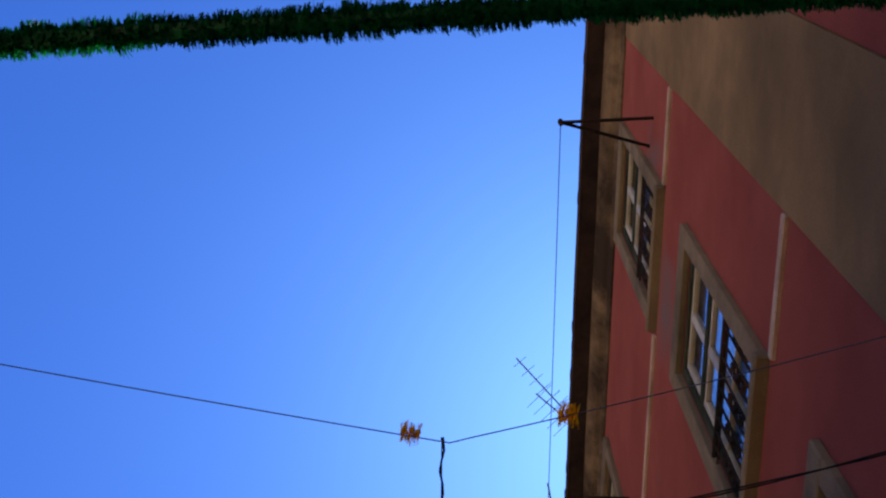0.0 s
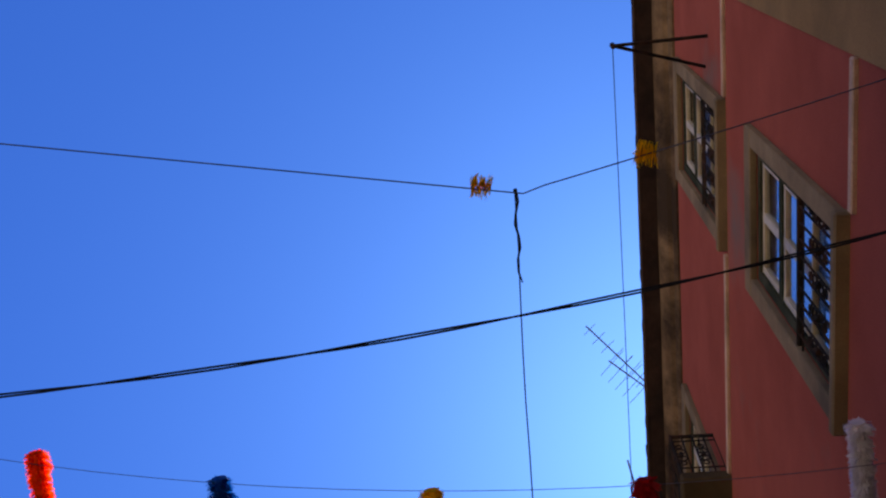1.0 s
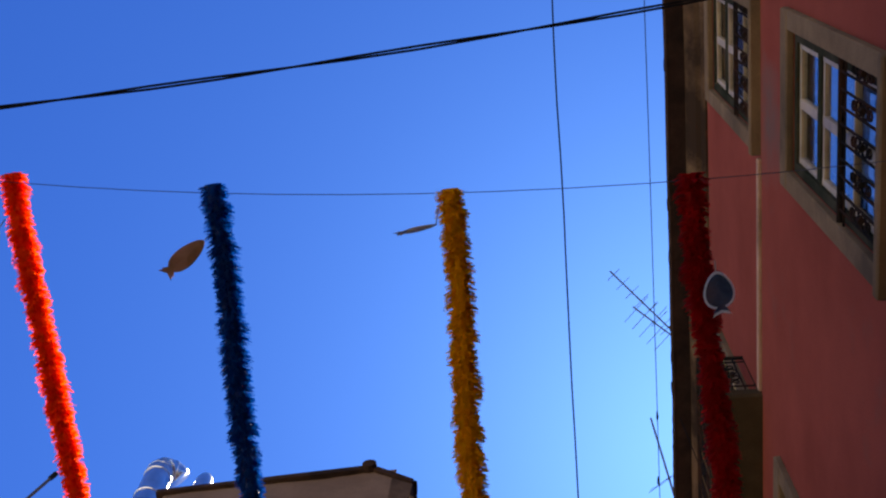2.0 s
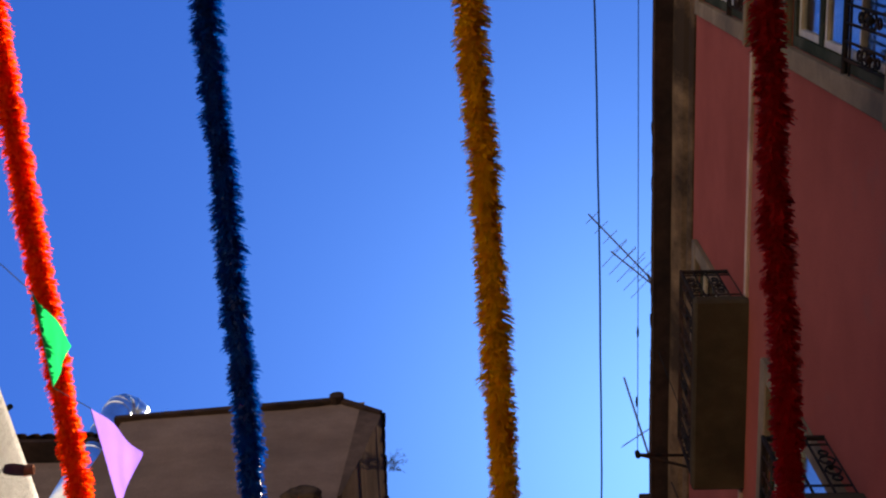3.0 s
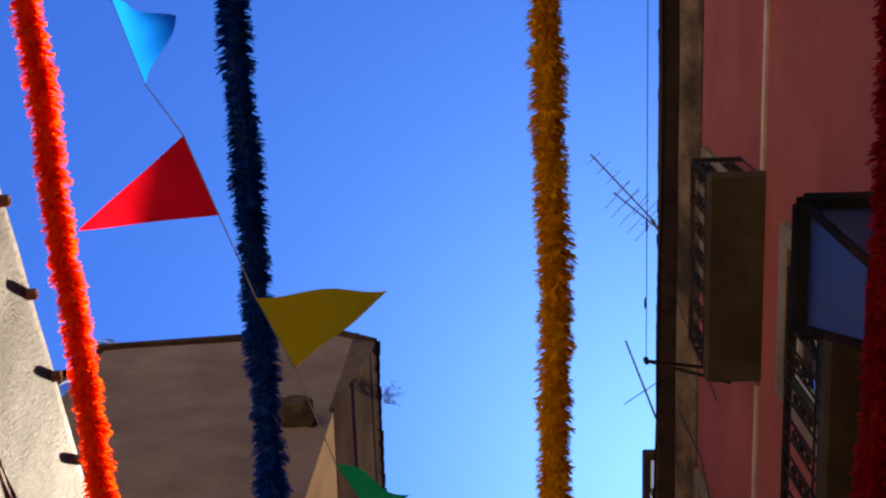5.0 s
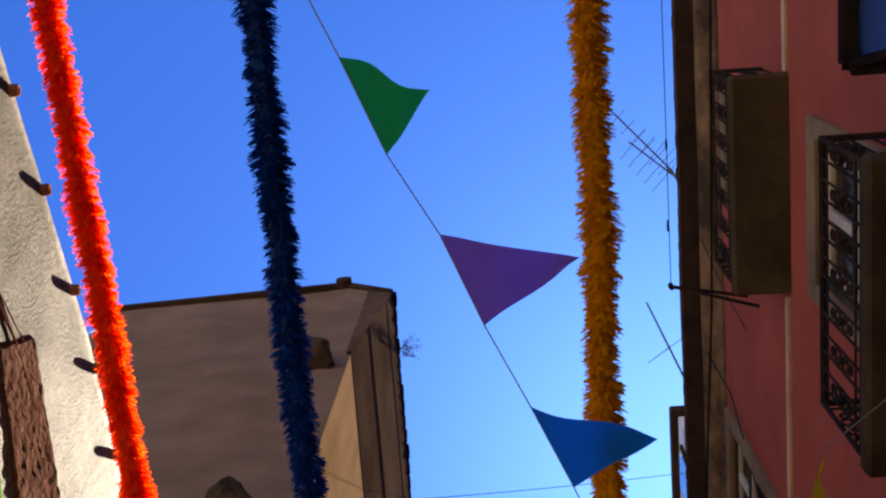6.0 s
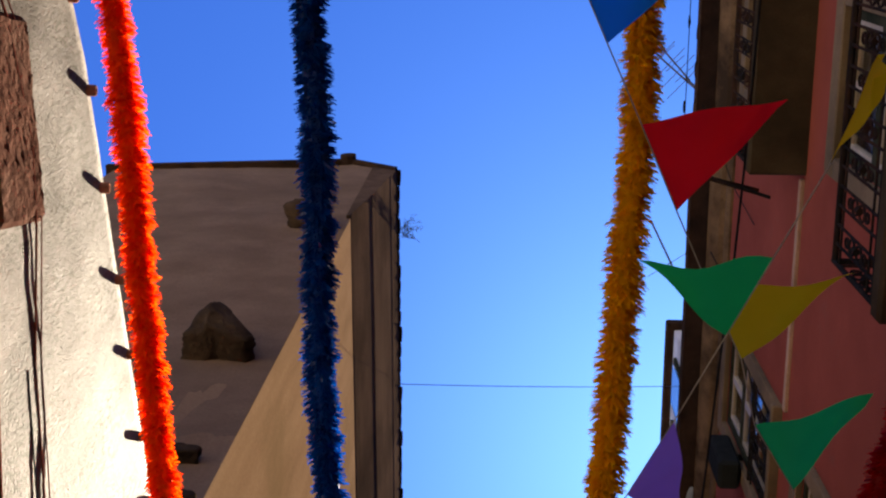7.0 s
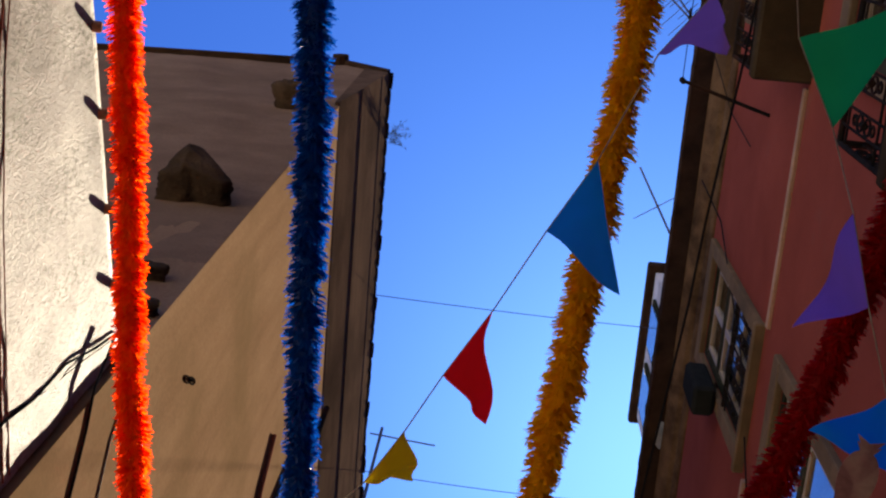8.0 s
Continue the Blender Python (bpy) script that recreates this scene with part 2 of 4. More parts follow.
def extrude_y(bm, profile, y0, y1, steps=1, wobble=0.0):
    """A closed (x, z) outline drawn out along y."""
    rings = []
    for i in range(steps + 1):
        y = y0 + (y1 - y0) * i / steps
        d = noise.noise((y * 0.7, 3.1, 0)) * wobble
        rings.append([bm.verts.new((x + d, y, z + d * 0.6)) for x, z in profile])
    n = len(profile)
    for a, b in zip(rings, rings[1:]):
        for k in range(n):
            bm.faces.new((a[k], a[(k + 1) % n], b[(k + 1) % n], b[k]))
    bm.faces.new(rings[0][::-1]), bm.faces.new(rings[-1])


def sag(a, b, drop, n=16, sway=0.0):
    a, b = Vector(a), Vector(b)
    out = []
    for i in range(n + 1):
        s = i / n
        p = a.lerp(b, s) - Vector((0, 0, drop * 4 * s * (1 - s)))
        out.append(p + Vector((noise.noise((s * 9, 1.3, a.x)), noise.noise((s * 9, 5.3, a.y)), 0)) * sway)
    return out


def wall_cells(bm, span, height, holes, x0, x1):
    """One wall in the plane of x, between x0 and x1 thick, left open at the holes (y0, y1, z0, z1)."""
    ys = sorted({*span, *(v for h in holes for v in h[:2])})
    zs = sorted({*height, *(v for h in holes for v in h[2:])})
    corner = {}

    def at(x, i, j):
        if (x, i, j) not in corner:
            corner[x, i, j] = bm.verts.new((x, ys[i], zs[j]))
        return corner[x, i, j]

    def solid(i, j):
        if not (0 <= i < len(ys) - 1 and 0 <= j < len(zs) - 1):
            return False
        return not any(h[0] <= ys[i] and ys[i + 1] <= h[1] and h[2] <= zs[j] and zs[j + 1] <= h[3] for h in holes)

    for i in range(len(ys) - 1):
        for j in range(len(zs) - 1):
            if not solid(i, j):
                continue
            bm.faces.new((at(x0, i, j), at(x0, i, j + 1), at(x0, i + 1, j + 1), at(x0, i + 1, j)))
            bm.faces.new((at(x1, i, j), at(x1, i + 1, j), at(x1, i + 1, j + 1), at(x1, i, j + 1)))
            for di, dj, p, q in ((-1, 0, (i, j), (i, j + 1)), (1, 0, (i + 1, j), (i + 1, j + 1)), (0, -1, (i, j), (i + 1, j)), (0, 1, (i, j + 1), (i + 1, j + 1))):
                if not solid(i + di, j + dj):
                    bm.faces.new((at(x0, *p), at(x0, *q), at(x1, *q), at(x1, *p)))
    bmesh.ops.recalc_face_normals(bm, faces=bm.faces)


# ---- ground ----
bm = bmesh.new()
brick(bm, -300, 300, -300, 300, -0.9, -0.6)
tagged(part("ground", bm, COBBLE), "pale limestone paved lane between the houses", "ground", kind="structure")

# ---- the pink house ----
WX = 2.5
pink = thing("townhouse", "pink plastered townhouse with stone window frames and iron balconies", "house", at=(WX, 5, -0.6))


def under(ob, parent):
    ob.parent = parent
    ob.matrix_parent_inverse = parent.matrix_world.inverted()
    return ob


bpy.context.view_layer.update()
# opening: y0, y1, z0, z1, and what it is
WINDOWS = [
    (2.14, 3.12, 11.06, 13.44, "rail"), (2.14, 3.12, 7.40, 9.74, "rail"), (2.14, 3.12, 3.4, 6.1, "plain"),
    (5.62, 6.62, 10.97, 13.40, "door"), (5.62, 6.62, 7.56, 9.98, "door"), (5.62, 6.62, 3.4, 6.2, "plain"),
    (8.98, 9.96, 11.20, 13.50, "rail"), (8.98, 9.96, 7.60, 10.28, "rail"), (8.98, 9.96, 3.4, 6.2, "plain"),
    (12.4, 13.4, 11.20, 13.50, "rail"), (12.4, 13.4, 7.60, 10.2, "rail"),
]
bm = bmesh.new()
wall_cells(bm, (1.17, 24.0), (-0.6, 14.0), [w[:4] for w in WINDOWS], WX, WX + 0.4)
under(part("wall", bm, PINK), pink)
bm = bmesh.new()
brick(bm, WX + 0.4, WX + 0.7, 1.17, 24.0, -0.6, 14.0)
brick(bm, 6.2, 6.5, 1.17, 24.0, -0.6, 14.0)
brick(bm, WX + 0.7, 6.2, 1.17, 1.4, -0.6, 14.0), brick(bm, WX + 0.7, 6.2, 23.7, 24.0, -0.6, 14.0)
under(part("inner_wall", bm, ROOM), pink)

# bare strip and the next house behind the camera
bm = bmesh.new()
brick(bm, WX - 0.012, WX + 0.4, 0.18, 1.168, -0.6, 14.0)
under(part("quoin_strip", bm, QUOIN, label="bare brown rendered strip at the house corner"), pink)


def iron_railing(bm, x, y0, y1, z0, z1, pitch=0.105, along="y", depth=0.0):
    """Rails, bars and a row of scrolls, in the plane x = const (along y) or y = const (along x, from x to x + depth)."""
    def at(s, z, off=0.0):
        return (x + off, y0 + (y1 - y0) * s, z) if along == "y" else (x + depth * s, y0 + off, z)
    length = (y1 - y0) if along == "y" else depth
    rod(bm, [at(0, z1), at(1, z1)], 0.018, 6)
    rod(bm, [at(0, z0), at(1, z0)], 0.014, 6)
    rod(bm, [at(0, z0 + 0.12), at(1, z0 + 0.12)], 0.008, 5)
    rod(bm, [at(0, z1 - 0.10), at(1, z1 - 0.10)], 0.008, 5)
    n = max(2, round(length / pitch))
    for i in range(n + 1):
        rod(bm, [at(i / n, z0), at(i / n, z1)], 0.009, 5)
    mid = (z0 + z1) / 2
    for i in range(0, n, 2):
        s = (i + 0.5) / n
        for dz, rr in ((0.07, 0.045), (-0.07, 0.045), (0.17, 0.028), (-0.17, 0.028)):
            ring = [at(s + math.cos(k * math.tau / 8) * rr / length, mid + dz + math.sin(k * math.tau / 8) * rr * 1.2) for k in range(9)]
            rod(bm, ring, 0.0075, 4, caps=False)
        rod(bm, [at(s, mid - 0.03), at(s, mid + 0.03)], 0.02, 6)


def build_window(y0, y1, z0, z1, sort):
    label = {"rail": "stone framed window with cream sashes and iron guard rail", "door": "stone framed balcony door with cream leaves", "plain": "stone framed window with cream sashes"}[sort]
    w = under(new("window"), pink)
    tagged(w, label)
    # stone surround, a shallow curve at its head
    bm = bmesh.new()
    f = 0.135
    brick(bm, WX - 0.05, WX + 0.004, y0 - f, y0, z0 - 0.02, z1, 0.006)
    brick(bm, WX - 0.05, WX + 0.004, y1, y1 + f, z0 - 0.02, z1, 0.006)
    brick(bm, WX - 0.055, WX + 0.004, y0 - f, y1 + f, z1, z1 + 0.2, 0.01)
    part("stone_frame", bm, STONE, w)
    bm = bmesh.new()
    if sort != "door":
        brick(bm, WX - 0.085, WX + 0.2, y0 - f - 0.01, y1 + f + 0.01, z0 - 0.10, z0 - 0.02, 0.012)
    else:
        brick(bm, WX + 0.01, WX + 0.3, y0, y1, z0 - 0.05, z0 - 0.002, 0.005)
    part("sill", bm, STONE, w)
    # dark lining of the reveal
    bm = bmesh.new()
    xf = WX + 0.025
    c = 0.075
    brick(bm, WX + 0.005, WX + 0.4, y0 + 0.002, y0 + c, z0, z1 - c), brick(bm, WX + 0.005, WX + 0.4, y1 - c, y1 - 0.002, z0, z1 - c)
    brick(bm, WX + 0.005, WX + 0.4, y0 + 0.002, y1 - 0.002, z1 - c, z1 - 0.002)
    part("casing", bm, SHUTTER, w, "dark green painted window casing")
    # sashes: a transom above two leaves
    ym, tr = (y0 + y1) / 2, z0 + (z1 - z0) * 0.70
    ya, yb, za, zb = y0 + c, y1 - c, z0, z1 - c
    bm = bmesh.new()
    for a, b in ((ya, ya + 0.045), (ym - 0.035, ym + 0.035), (yb - 0.045, yb)):
        brick(bm, xf, xf + 0.05, a, b, za, zb, 0.004)
    for c, d in ((za, za + 0.09), (tr - 0.095, tr - 0.05), (tr + 0.05, tr + 0.085), (zb - 0.05, zb), (za + (tr - za) * 0.5 - 0.014, za + (tr - za) * 0.5 + 0.014)):
        for a, b in ((ya + 0.045, ym - 0.035), (ym + 0.035, yb - 0.045)):
            brick(bm, xf + 0.002, xf + 0.048, a, b, c, d)
    part("sash", bm, SASH, w, "flaking cream painted sash")
    bm = bmesh.new()
    brick(bm, xf - 0.012, xf + 0.06, ya, yb, tr - 0.048, tr + 0.048, 0.004)
    part("transom", bm, SHUTTER, w, "dark green transom bar")
    for a, b in ((ya + 0.045, ym - 0.035), (ym + 0.035, yb - 0.045)):
        for c, d in ((za + 0.09, za + (tr - za) * 0.5 - 0.014), (za + (tr - za) * 0.5 + 0.014, tr - 0.095), (tr + 0.085, zb - 0.05)):
            bm = bmesh.new()
            brick(bm, xf + 0.02, xf + 0.026, a, b, c, d)
            pane = part("pane", bm, GLASS, w)
            pane.visible_shadow = False
    # added pleated sheet behind the glass, its tint stands in for reflected sky
    bm = bmesh.new()
    n = 14
    for i in range(n):
        a, b = ya + (yb - ya) * i / n, ya + (yb - ya) * (i + 1) / n
        d0, d1 = 0.025 * math.sin(i * 1.9), 0.025 * math.sin((i + 1) * 1.9)
        vs = [bm.verts.new(v) for v in ((xf + 0.13 + d0, a, za + 0.05), (xf + 0.13 + d1, b, za + 0.05), (xf + 0.13 + d1, b, zb - 0.02), (xf + 0.13 + d0, a, zb - 0.02))]
        bm.faces.new(vs)
    part("sky_sheet", bm, SKYSHEET, w, "added blue grey sheet standing in for reflected sky")
    if sort == "rail":
        bm = bmesh.new()
        iron_railing(bm, WX - 0.02, y0 - 0.02, y1 + 0.02, z0 + 0.03, z0 + 0.95)
        part("guard_rail", bm, IRON, w, "wrought iron guard rail")


for spec in WINDOWS:
    build_window(*spec)


def build_balcony(y0, y1, zslab, zrail, xo):
    b = under(new("balcony"), pink)
    tagged(b, "stone balcony slab with scrolled black iron railing")
    bm = bmesh.new()
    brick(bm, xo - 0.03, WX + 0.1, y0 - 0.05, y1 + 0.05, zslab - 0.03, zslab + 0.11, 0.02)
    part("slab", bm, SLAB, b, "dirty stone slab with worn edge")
    z0 = zslab + 0.17
    bm = bmesh.new()
    iron_railing(bm, xo, y0, y1, z0, zrail, 0.11)
    part("front_railing", bm, IRON, b)
    for y in (y0, y1):
        bm = bmesh.new()
        iron_railing(bm, xo, y, y, z0, zrail, 0.11, "x", WX - xo)
        part("side_railing", bm, IRON, b)
    for y in (y0, y1):
        bm = bmesh.new()
        rod(bm, [(xo, y, zslab + 0.1), (xo, y, zrail + 0.03)], 0.016, 6)
        part("corner_post", bm, IRON, b)


build_balcony(5.32, 6.88, 10.93, 11.88, 2.10)
build_balcony(5.39, 6.92, 7.53, 8.48, 2.13)

# string courses between the sills
for z in (10.97, 7.22):
    for y0, y1 in ((1.175, 1.98), (3.29, 5.26), (6.97, 8.82), (10.1, 12.2)):
        if z < 8 and y0 > 3 and y0 < 8:
            continue
        bm = bmesh.new()
        brick(bm, WX - 0.03, WX + 0.02, y0, y1, z - 0.035, z + 0.035, 0.008)
        under(part("string_course", bm, COURSE), pink)

# cornice, soffit and tiled roof
bm = bmesh.new()
extrude_y(bm, [(WX + 0.4, 13.86), (WX - 0.02, 13.86), (WX - 0.05, 13.90), (WX - 0.05, 13.97), (WX - 0.10, 14.0), (WX - 0.16, 14.08), (WX - 0.18, 14.16), (WX - 0.18, 14.20), (WX + 0.4, 14.20)], 0.18, 24.0, 90, 0.012)
under(part("cornice", bm, CORNICE, label="stained moulded stone cornice"), pink)
bm = bmesh.new()
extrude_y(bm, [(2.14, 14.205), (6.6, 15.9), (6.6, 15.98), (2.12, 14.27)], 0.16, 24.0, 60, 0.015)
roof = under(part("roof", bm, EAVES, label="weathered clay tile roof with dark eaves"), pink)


def eave_tile_mesh(name, length=0.5, r=0.085, slope=0.38, side=1):
    bm = bmesh.new()
    n = 7
    rings = []
    for s in (0, 1):
        for rr in (r * (1 - 0.12 * s), (r - 0.016) * (1 - 0.12 * s)):
            rings.append([bm.verts.new((side * s * length, math.cos(math.pi * k / n) * rr, s * length * slope + math.sin(math.pi * k / n) * rr)) for k in range(n + 1)])
    a, b, c, d = rings
    for k in range(n):
        bm.faces.new((a[k], a[k + 1], c[k + 1], c[k])), bm.faces.new((b[k + 1], b[k], d[k], d[k + 1])), bm.faces.new((a[k + 1], a[k], b[k], b[k + 1]))
    me = bpy.data.meshes.new(name)
    bm.to_mesh(me)
    bm.free()
    me.materials.append(EAVES)
    return me


def eave_row(parent, x, z, y0, y1, pitch, mesh, jitter=0.012):
    n = int((y1 - y0) / pitch)
    for i in range(n):
        y = y0 + pitch * (i + 0.5)
        t = new("tile", mesh)
        t.matrix_world = pose(x + random.uniform(-jitter, jitter), y, z + random.uniform(-0.008, 0.008), 0, 0, random.uniform(-3, 3))
        under(t, parent)


bpy.context.view_layer.update()

# dormer on the roof
dormer = under(new("dormer"), pink)
tagged(dormer, "pale rendered roof dormer with a dark window")
bm = bmesh.new()
brick(bm, 2.46, 4.6, 10.3, 12.3, 14.3, 17.35, 0.01)
part("dormer_wall", bm, PALEPAINT, dormer)
bm = bmesh.new()
brick(bm, 2.36, 4.7, 10.2, 12.4, 17.35, 17.5, 0.02)
part("dormer_roof", bm, EAVES, dormer)
for a in (10.55, 11.4):
    bm = bmesh.new()
    brick(bm, 2.42, 2.455, a, a + 0.65, 14.9, 17.0)
    part("dormer_window", bm, SHUTTER, dormer)
    bm = bmesh.new()
    brick(bm, 2.405, 2.415, a + 0.06, a + 0.59, 14.96, 16.94)
    part("dormer_pane", bm, GLASS, dormer)

# next house behind the camera
near_house = thing("neighbour_house", "red plastered house with a rendered base beside the lane", "house", at=(WX, -2, -0.6))
bpy.context.view_layer.update()
bm = bmesh.new()
brick(bm, WX + 0.004, WX + 0.4, -9.0, 0.176, -0.6, 13.6)
under(part("wall", bm, PINK), near_house)
bm = bmesh.new()
extrude_y(bm, [(2.1, 13.6), (6.6, 15.2), (6.6, 15.3), (2.1, 13.7)], -9.0, 0.15, 4)
under(part("roof", bm, EAVES), near_house)
bm = bmesh.new()
brick(bm, 2.25, WX + 0.4, -9.0, 0.17, 13.35, 13.598, 0.02)
under(part("cornice", bm, QUOIN), near_house)

# ---- the pale low house ----
pale = thing("low_house", "limewashed low house wall with clay spouts, sunlit and stained", "house", at=(-1.3, 3, -0.6))
bpy.context.view_layer.update()
LX = -1.1


def rim(y):
    return 5.37 + 0.41 * (y - 4.7) if y < 5.5 else 5.698 + 0.235 * (y - 5.5)


bm = bmesh.new()
ny, nz = 120, 70
grid = []
for i in range(ny + 1):
    y = 3.55 + (7.62 - 3.55) * i / ny
    top = rim(y)
    row = []
    for j in range(nz + 1):
        z = -0.6 + (top + 0.6) * (j / nz) ** 0.55
        d = noise.fractal((y * 1.3, z * 1.3, 2), 0.8, 2.1, 5) * 0.013 + noise.noise((y * 9, z * 9, 7)) * 0.002
        d *= 1 - 0.75 * (j / nz) ** 5
        if j == nz:
            d -= 0.001
        row.append(bm.verts.new((LX + d, y, z)))
    grid.append(row)
for a, b in zip(grid, grid[1:]):
    for j in range(nz):
        bm.faces.new((a[j], b[j], b[j + 1], a[j + 1]))
back = [bm.verts.new((LX - 0.5, r[-1].co.y, r[-1].co.z + 0.02)) for r in grid]
for i in range(ny):
    bm.faces.new((grid[i][-1], grid[i + 1][-1], back[i + 1], back[i]))
low = [bm.verts.new((LX - 0.5, r[0].co.y, -0.6)) for r in grid]
for i in range(ny):
    bm.faces.new((back[i], back[i + 1], low[i + 1], low[i]))
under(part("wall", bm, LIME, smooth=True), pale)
bm = bmesh.new()
vs = [bm.verts.new(v) for v in ((LX - 0.12, 3.56, 4.86), (LX - 0.12, 7.6, rim(7.6) - 0.08), (-3.6, 7.6, 6.4), (-3.6, 3.56, 5.2), (LX - 0.12, 3.56, 4.96), (LX - 0.12, 7.6, rim(7.6) - 0.01), (-3.6, 7.6, 6.5), (-3.6, 3.56, 5.3))]
for f in ((0, 1, 2, 3), (4, 7, 6, 5), (0, 4, 5, 1), (1, 5, 6, 2), (2, 6, 7, 3), (3, 7, 4, 0)):
    bm.faces.new([vs[i] for i in f])
under(part("roof", bm, EAVES), pale)


def spout_mesh():
    bm = bmesh.new()
    n = 10
    rings = []
    for x, r in ((-0.10, 0.021), (0.03, 0.020), (0.037, 0.017), (0.037, 0.011), (0.01, 0.009)):
        rings.append([bm.verts.new((x, math.cos(k * math.tau / n) * r, math.sin(k * math.tau / n) * r)) for k in range(n)])
    for a, b in zip(rings, rings[1:]):
        for k in range(n):
            bm.faces.new((a[k], a[(k + 1) % n], b[(k + 1) % n], b[k]))
    bm.faces.new(rings[-1])
    me = bpy.data.meshes.new("clay_spout")
    bm.to_mesh(me)
    bm.free()
    me.materials.append(CLAYPIPE)
    for poly in me.polygons:
        poly.use_smooth = True
    return me


SPOUT = spout_mesh()
for i in range(14):
    y = 3.9 + 0.342 * i
    if y > 7.5:
        break
    s = new("clay_spout", SPOUT)
    s.matrix_world = pose(LX - 0.008, y + random.uniform(-0.02, 0.02), rim(y) - 0.03 + random.uniform(-0.01, 0.01), 0, -8 + random.uniform(-4, 4), random.uniform(-6, 6))
    under(s, pale)

# rough masonry block over a green door frame
bm = bmesh.new()
bmesh.ops.create_grid(bm, x_segments=44, y_segments=20, size=0.5)
for v in bm.verts:
    f, g = v.co.x + 0.5, v.co.y + 0.5
    y = 5.255 + f * 0.63 + g * 0.05
    z = (4.89 - 0.035 * f) * (1 - g) + (5.175 + 0.03 * f) * g
    edge = min(1.0, 22 * min(0.5 - abs(v.co.x), 0.5 - abs(v.co.y)))
    lumps = abs(noise.noise((y * 16, z * 16, 1))) * 0.005 + noise.fractal((y * 34, z * 34, 1), 0.6, 2.1, 4) * 0.003
    v.co = Vector((LX - 0.006 + 0.02 * edge + lumps * edge, y + 0.010 * noise.noise((y * 11, z * 11, 5)), z + noise.noise((y * 9, 2, g * 3)) * 0.007))
under(part("masonry_block", bm, MASONRY, label="rough red brown rubble block"), pale)
bm = bmesh.new()
line = [(5.3, 4.797, 4.79), (5.587, 4.776, 4.749), (5.8, 4.757, 4.707), (6.0, 4.739, 4.667), (6.2, 4.721, 4.627), (6.8, 4.66, 4.5)]
quads = [[bm.verts.new(v) for v in ((LX - 0.03, y, lo), (LX + 0.012, y, lo), (LX + 0.012, y, hi), (LX - 0.03, y, hi))] for y, hi, lo in line]
for one, two in zip(quads, quads[1:]):
    for k in range(4):
        bm.faces.new((one[k], two[k], two[(k + 1) % 4], one[(k + 1) % 4]))
bm.faces.new(quads[0][::-1]), bm.faces.new(quads[-1])
under(part("door_frame", bm, GREENWOOD, label="bright green painted door frame"), pale)
bm = bmesh.new()
rod(bm, [(LX + 0.006, 5.83, 4.803), (LX + 0.008, 6.02, 4.773), (LX + 0.008, 6.2, 4.747), (LX + 0.008, 6.8, 4.66)], 0.009, 8)
under(part("pipe", bm, REDCABLE, label="thin brown pipe"), pale)

# set-back house that closes the lane behind the camera
setback = thing("setback_house", "plain limewashed house set back from the lane", "house", at=(-2.6, -3, -0.6))
bpy.context.view_layer.update()
bm = bmesh.new()
brick(bm, -3.0, -2.4, -12.0, 3.5, -0.6, 5.4, 0.02)
under(part("wall", bm, LIME), setback)
bm = bmesh.new()
brick(bm, -3.4, -2.3, -12.0, 3.54, 5.4, 5.55, 0.02)
under(part("roof", bm, EAVES), setback)

# ---- the tall grey house ----
grey = thing("tall_house", "weathered grey plastered house with projecting stones and tiled eaves", "house", at=(-2.4, 9, -0.6))
bpy.context.view_layer.update()
GX, GY = -1.075, 7.64
bm = bmesh.new()
nx, nz = 60, 90
rows = []
for i in range(nx + 1):
    x = -3.78 + (GX + 3.78) * i / nx
    top = 14.72 if x > -1.5 else 14.30 + 0.42 * max(0, (x + 3.78) / 2.3)
    rows.append([bm.verts.new((x, GY + noise.fractal((x * 0.8, z * 0.5, 4), 0.9, 2.0, 4) * 0.03, z)) for z in (-0.6 + (top + 0.6) * j / nz for j in range(nz + 1))])
for a, b in zip(rows, rows[1:]):
    for j in range(nz):
        bm.faces.new((a[j], a[j + 1], b[j + 1], b[j]))
under(part("gable_wall", bm, GREY, smooth=True), grey)
bm = bmesh.new()
HOLE = (10.2, 11.1, 8.3, 10.75)
wall_cells(bm, (GY + 0.004, 22.0), (-0.6, 12.3), [HOLE], GX - 0.4, GX)
under(part("street_wall", bm, GREYSIDE), grey)
bm = bmesh.new()
brick(bm, -3.78, GX - 0.41, 21.6, 22.0, -0.6, 14.2), brick(bm, -3.78, -3.4, GY + 0.06, 21.5, -0.6, 14.25)
under(part("back_wall", bm, GREY), grey)
bm = bmesh.new()
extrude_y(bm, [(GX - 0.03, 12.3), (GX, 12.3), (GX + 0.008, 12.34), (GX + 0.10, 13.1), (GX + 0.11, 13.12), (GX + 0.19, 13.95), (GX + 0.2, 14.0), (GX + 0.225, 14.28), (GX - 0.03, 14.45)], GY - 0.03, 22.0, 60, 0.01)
under(part("cornice", bm, GREYCORN, label="dark brown moulded cornice"), grey)
bm = bmesh.new()
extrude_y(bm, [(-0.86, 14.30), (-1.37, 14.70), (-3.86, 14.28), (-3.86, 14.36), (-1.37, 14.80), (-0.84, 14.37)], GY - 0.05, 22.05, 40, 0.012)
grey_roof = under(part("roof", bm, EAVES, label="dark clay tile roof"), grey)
bm = bmesh.new()
rod(bm, [(-1.40, GY - 0.10, 14.74), (-1.38, GY + 0.5, 14.76), (-1.38, GY + 6, 14.76)], [0.085, 0.09, 0.09], 10)
under(part("ridge_tile", bm, EAVES), grey)
bm = bmesh.new()
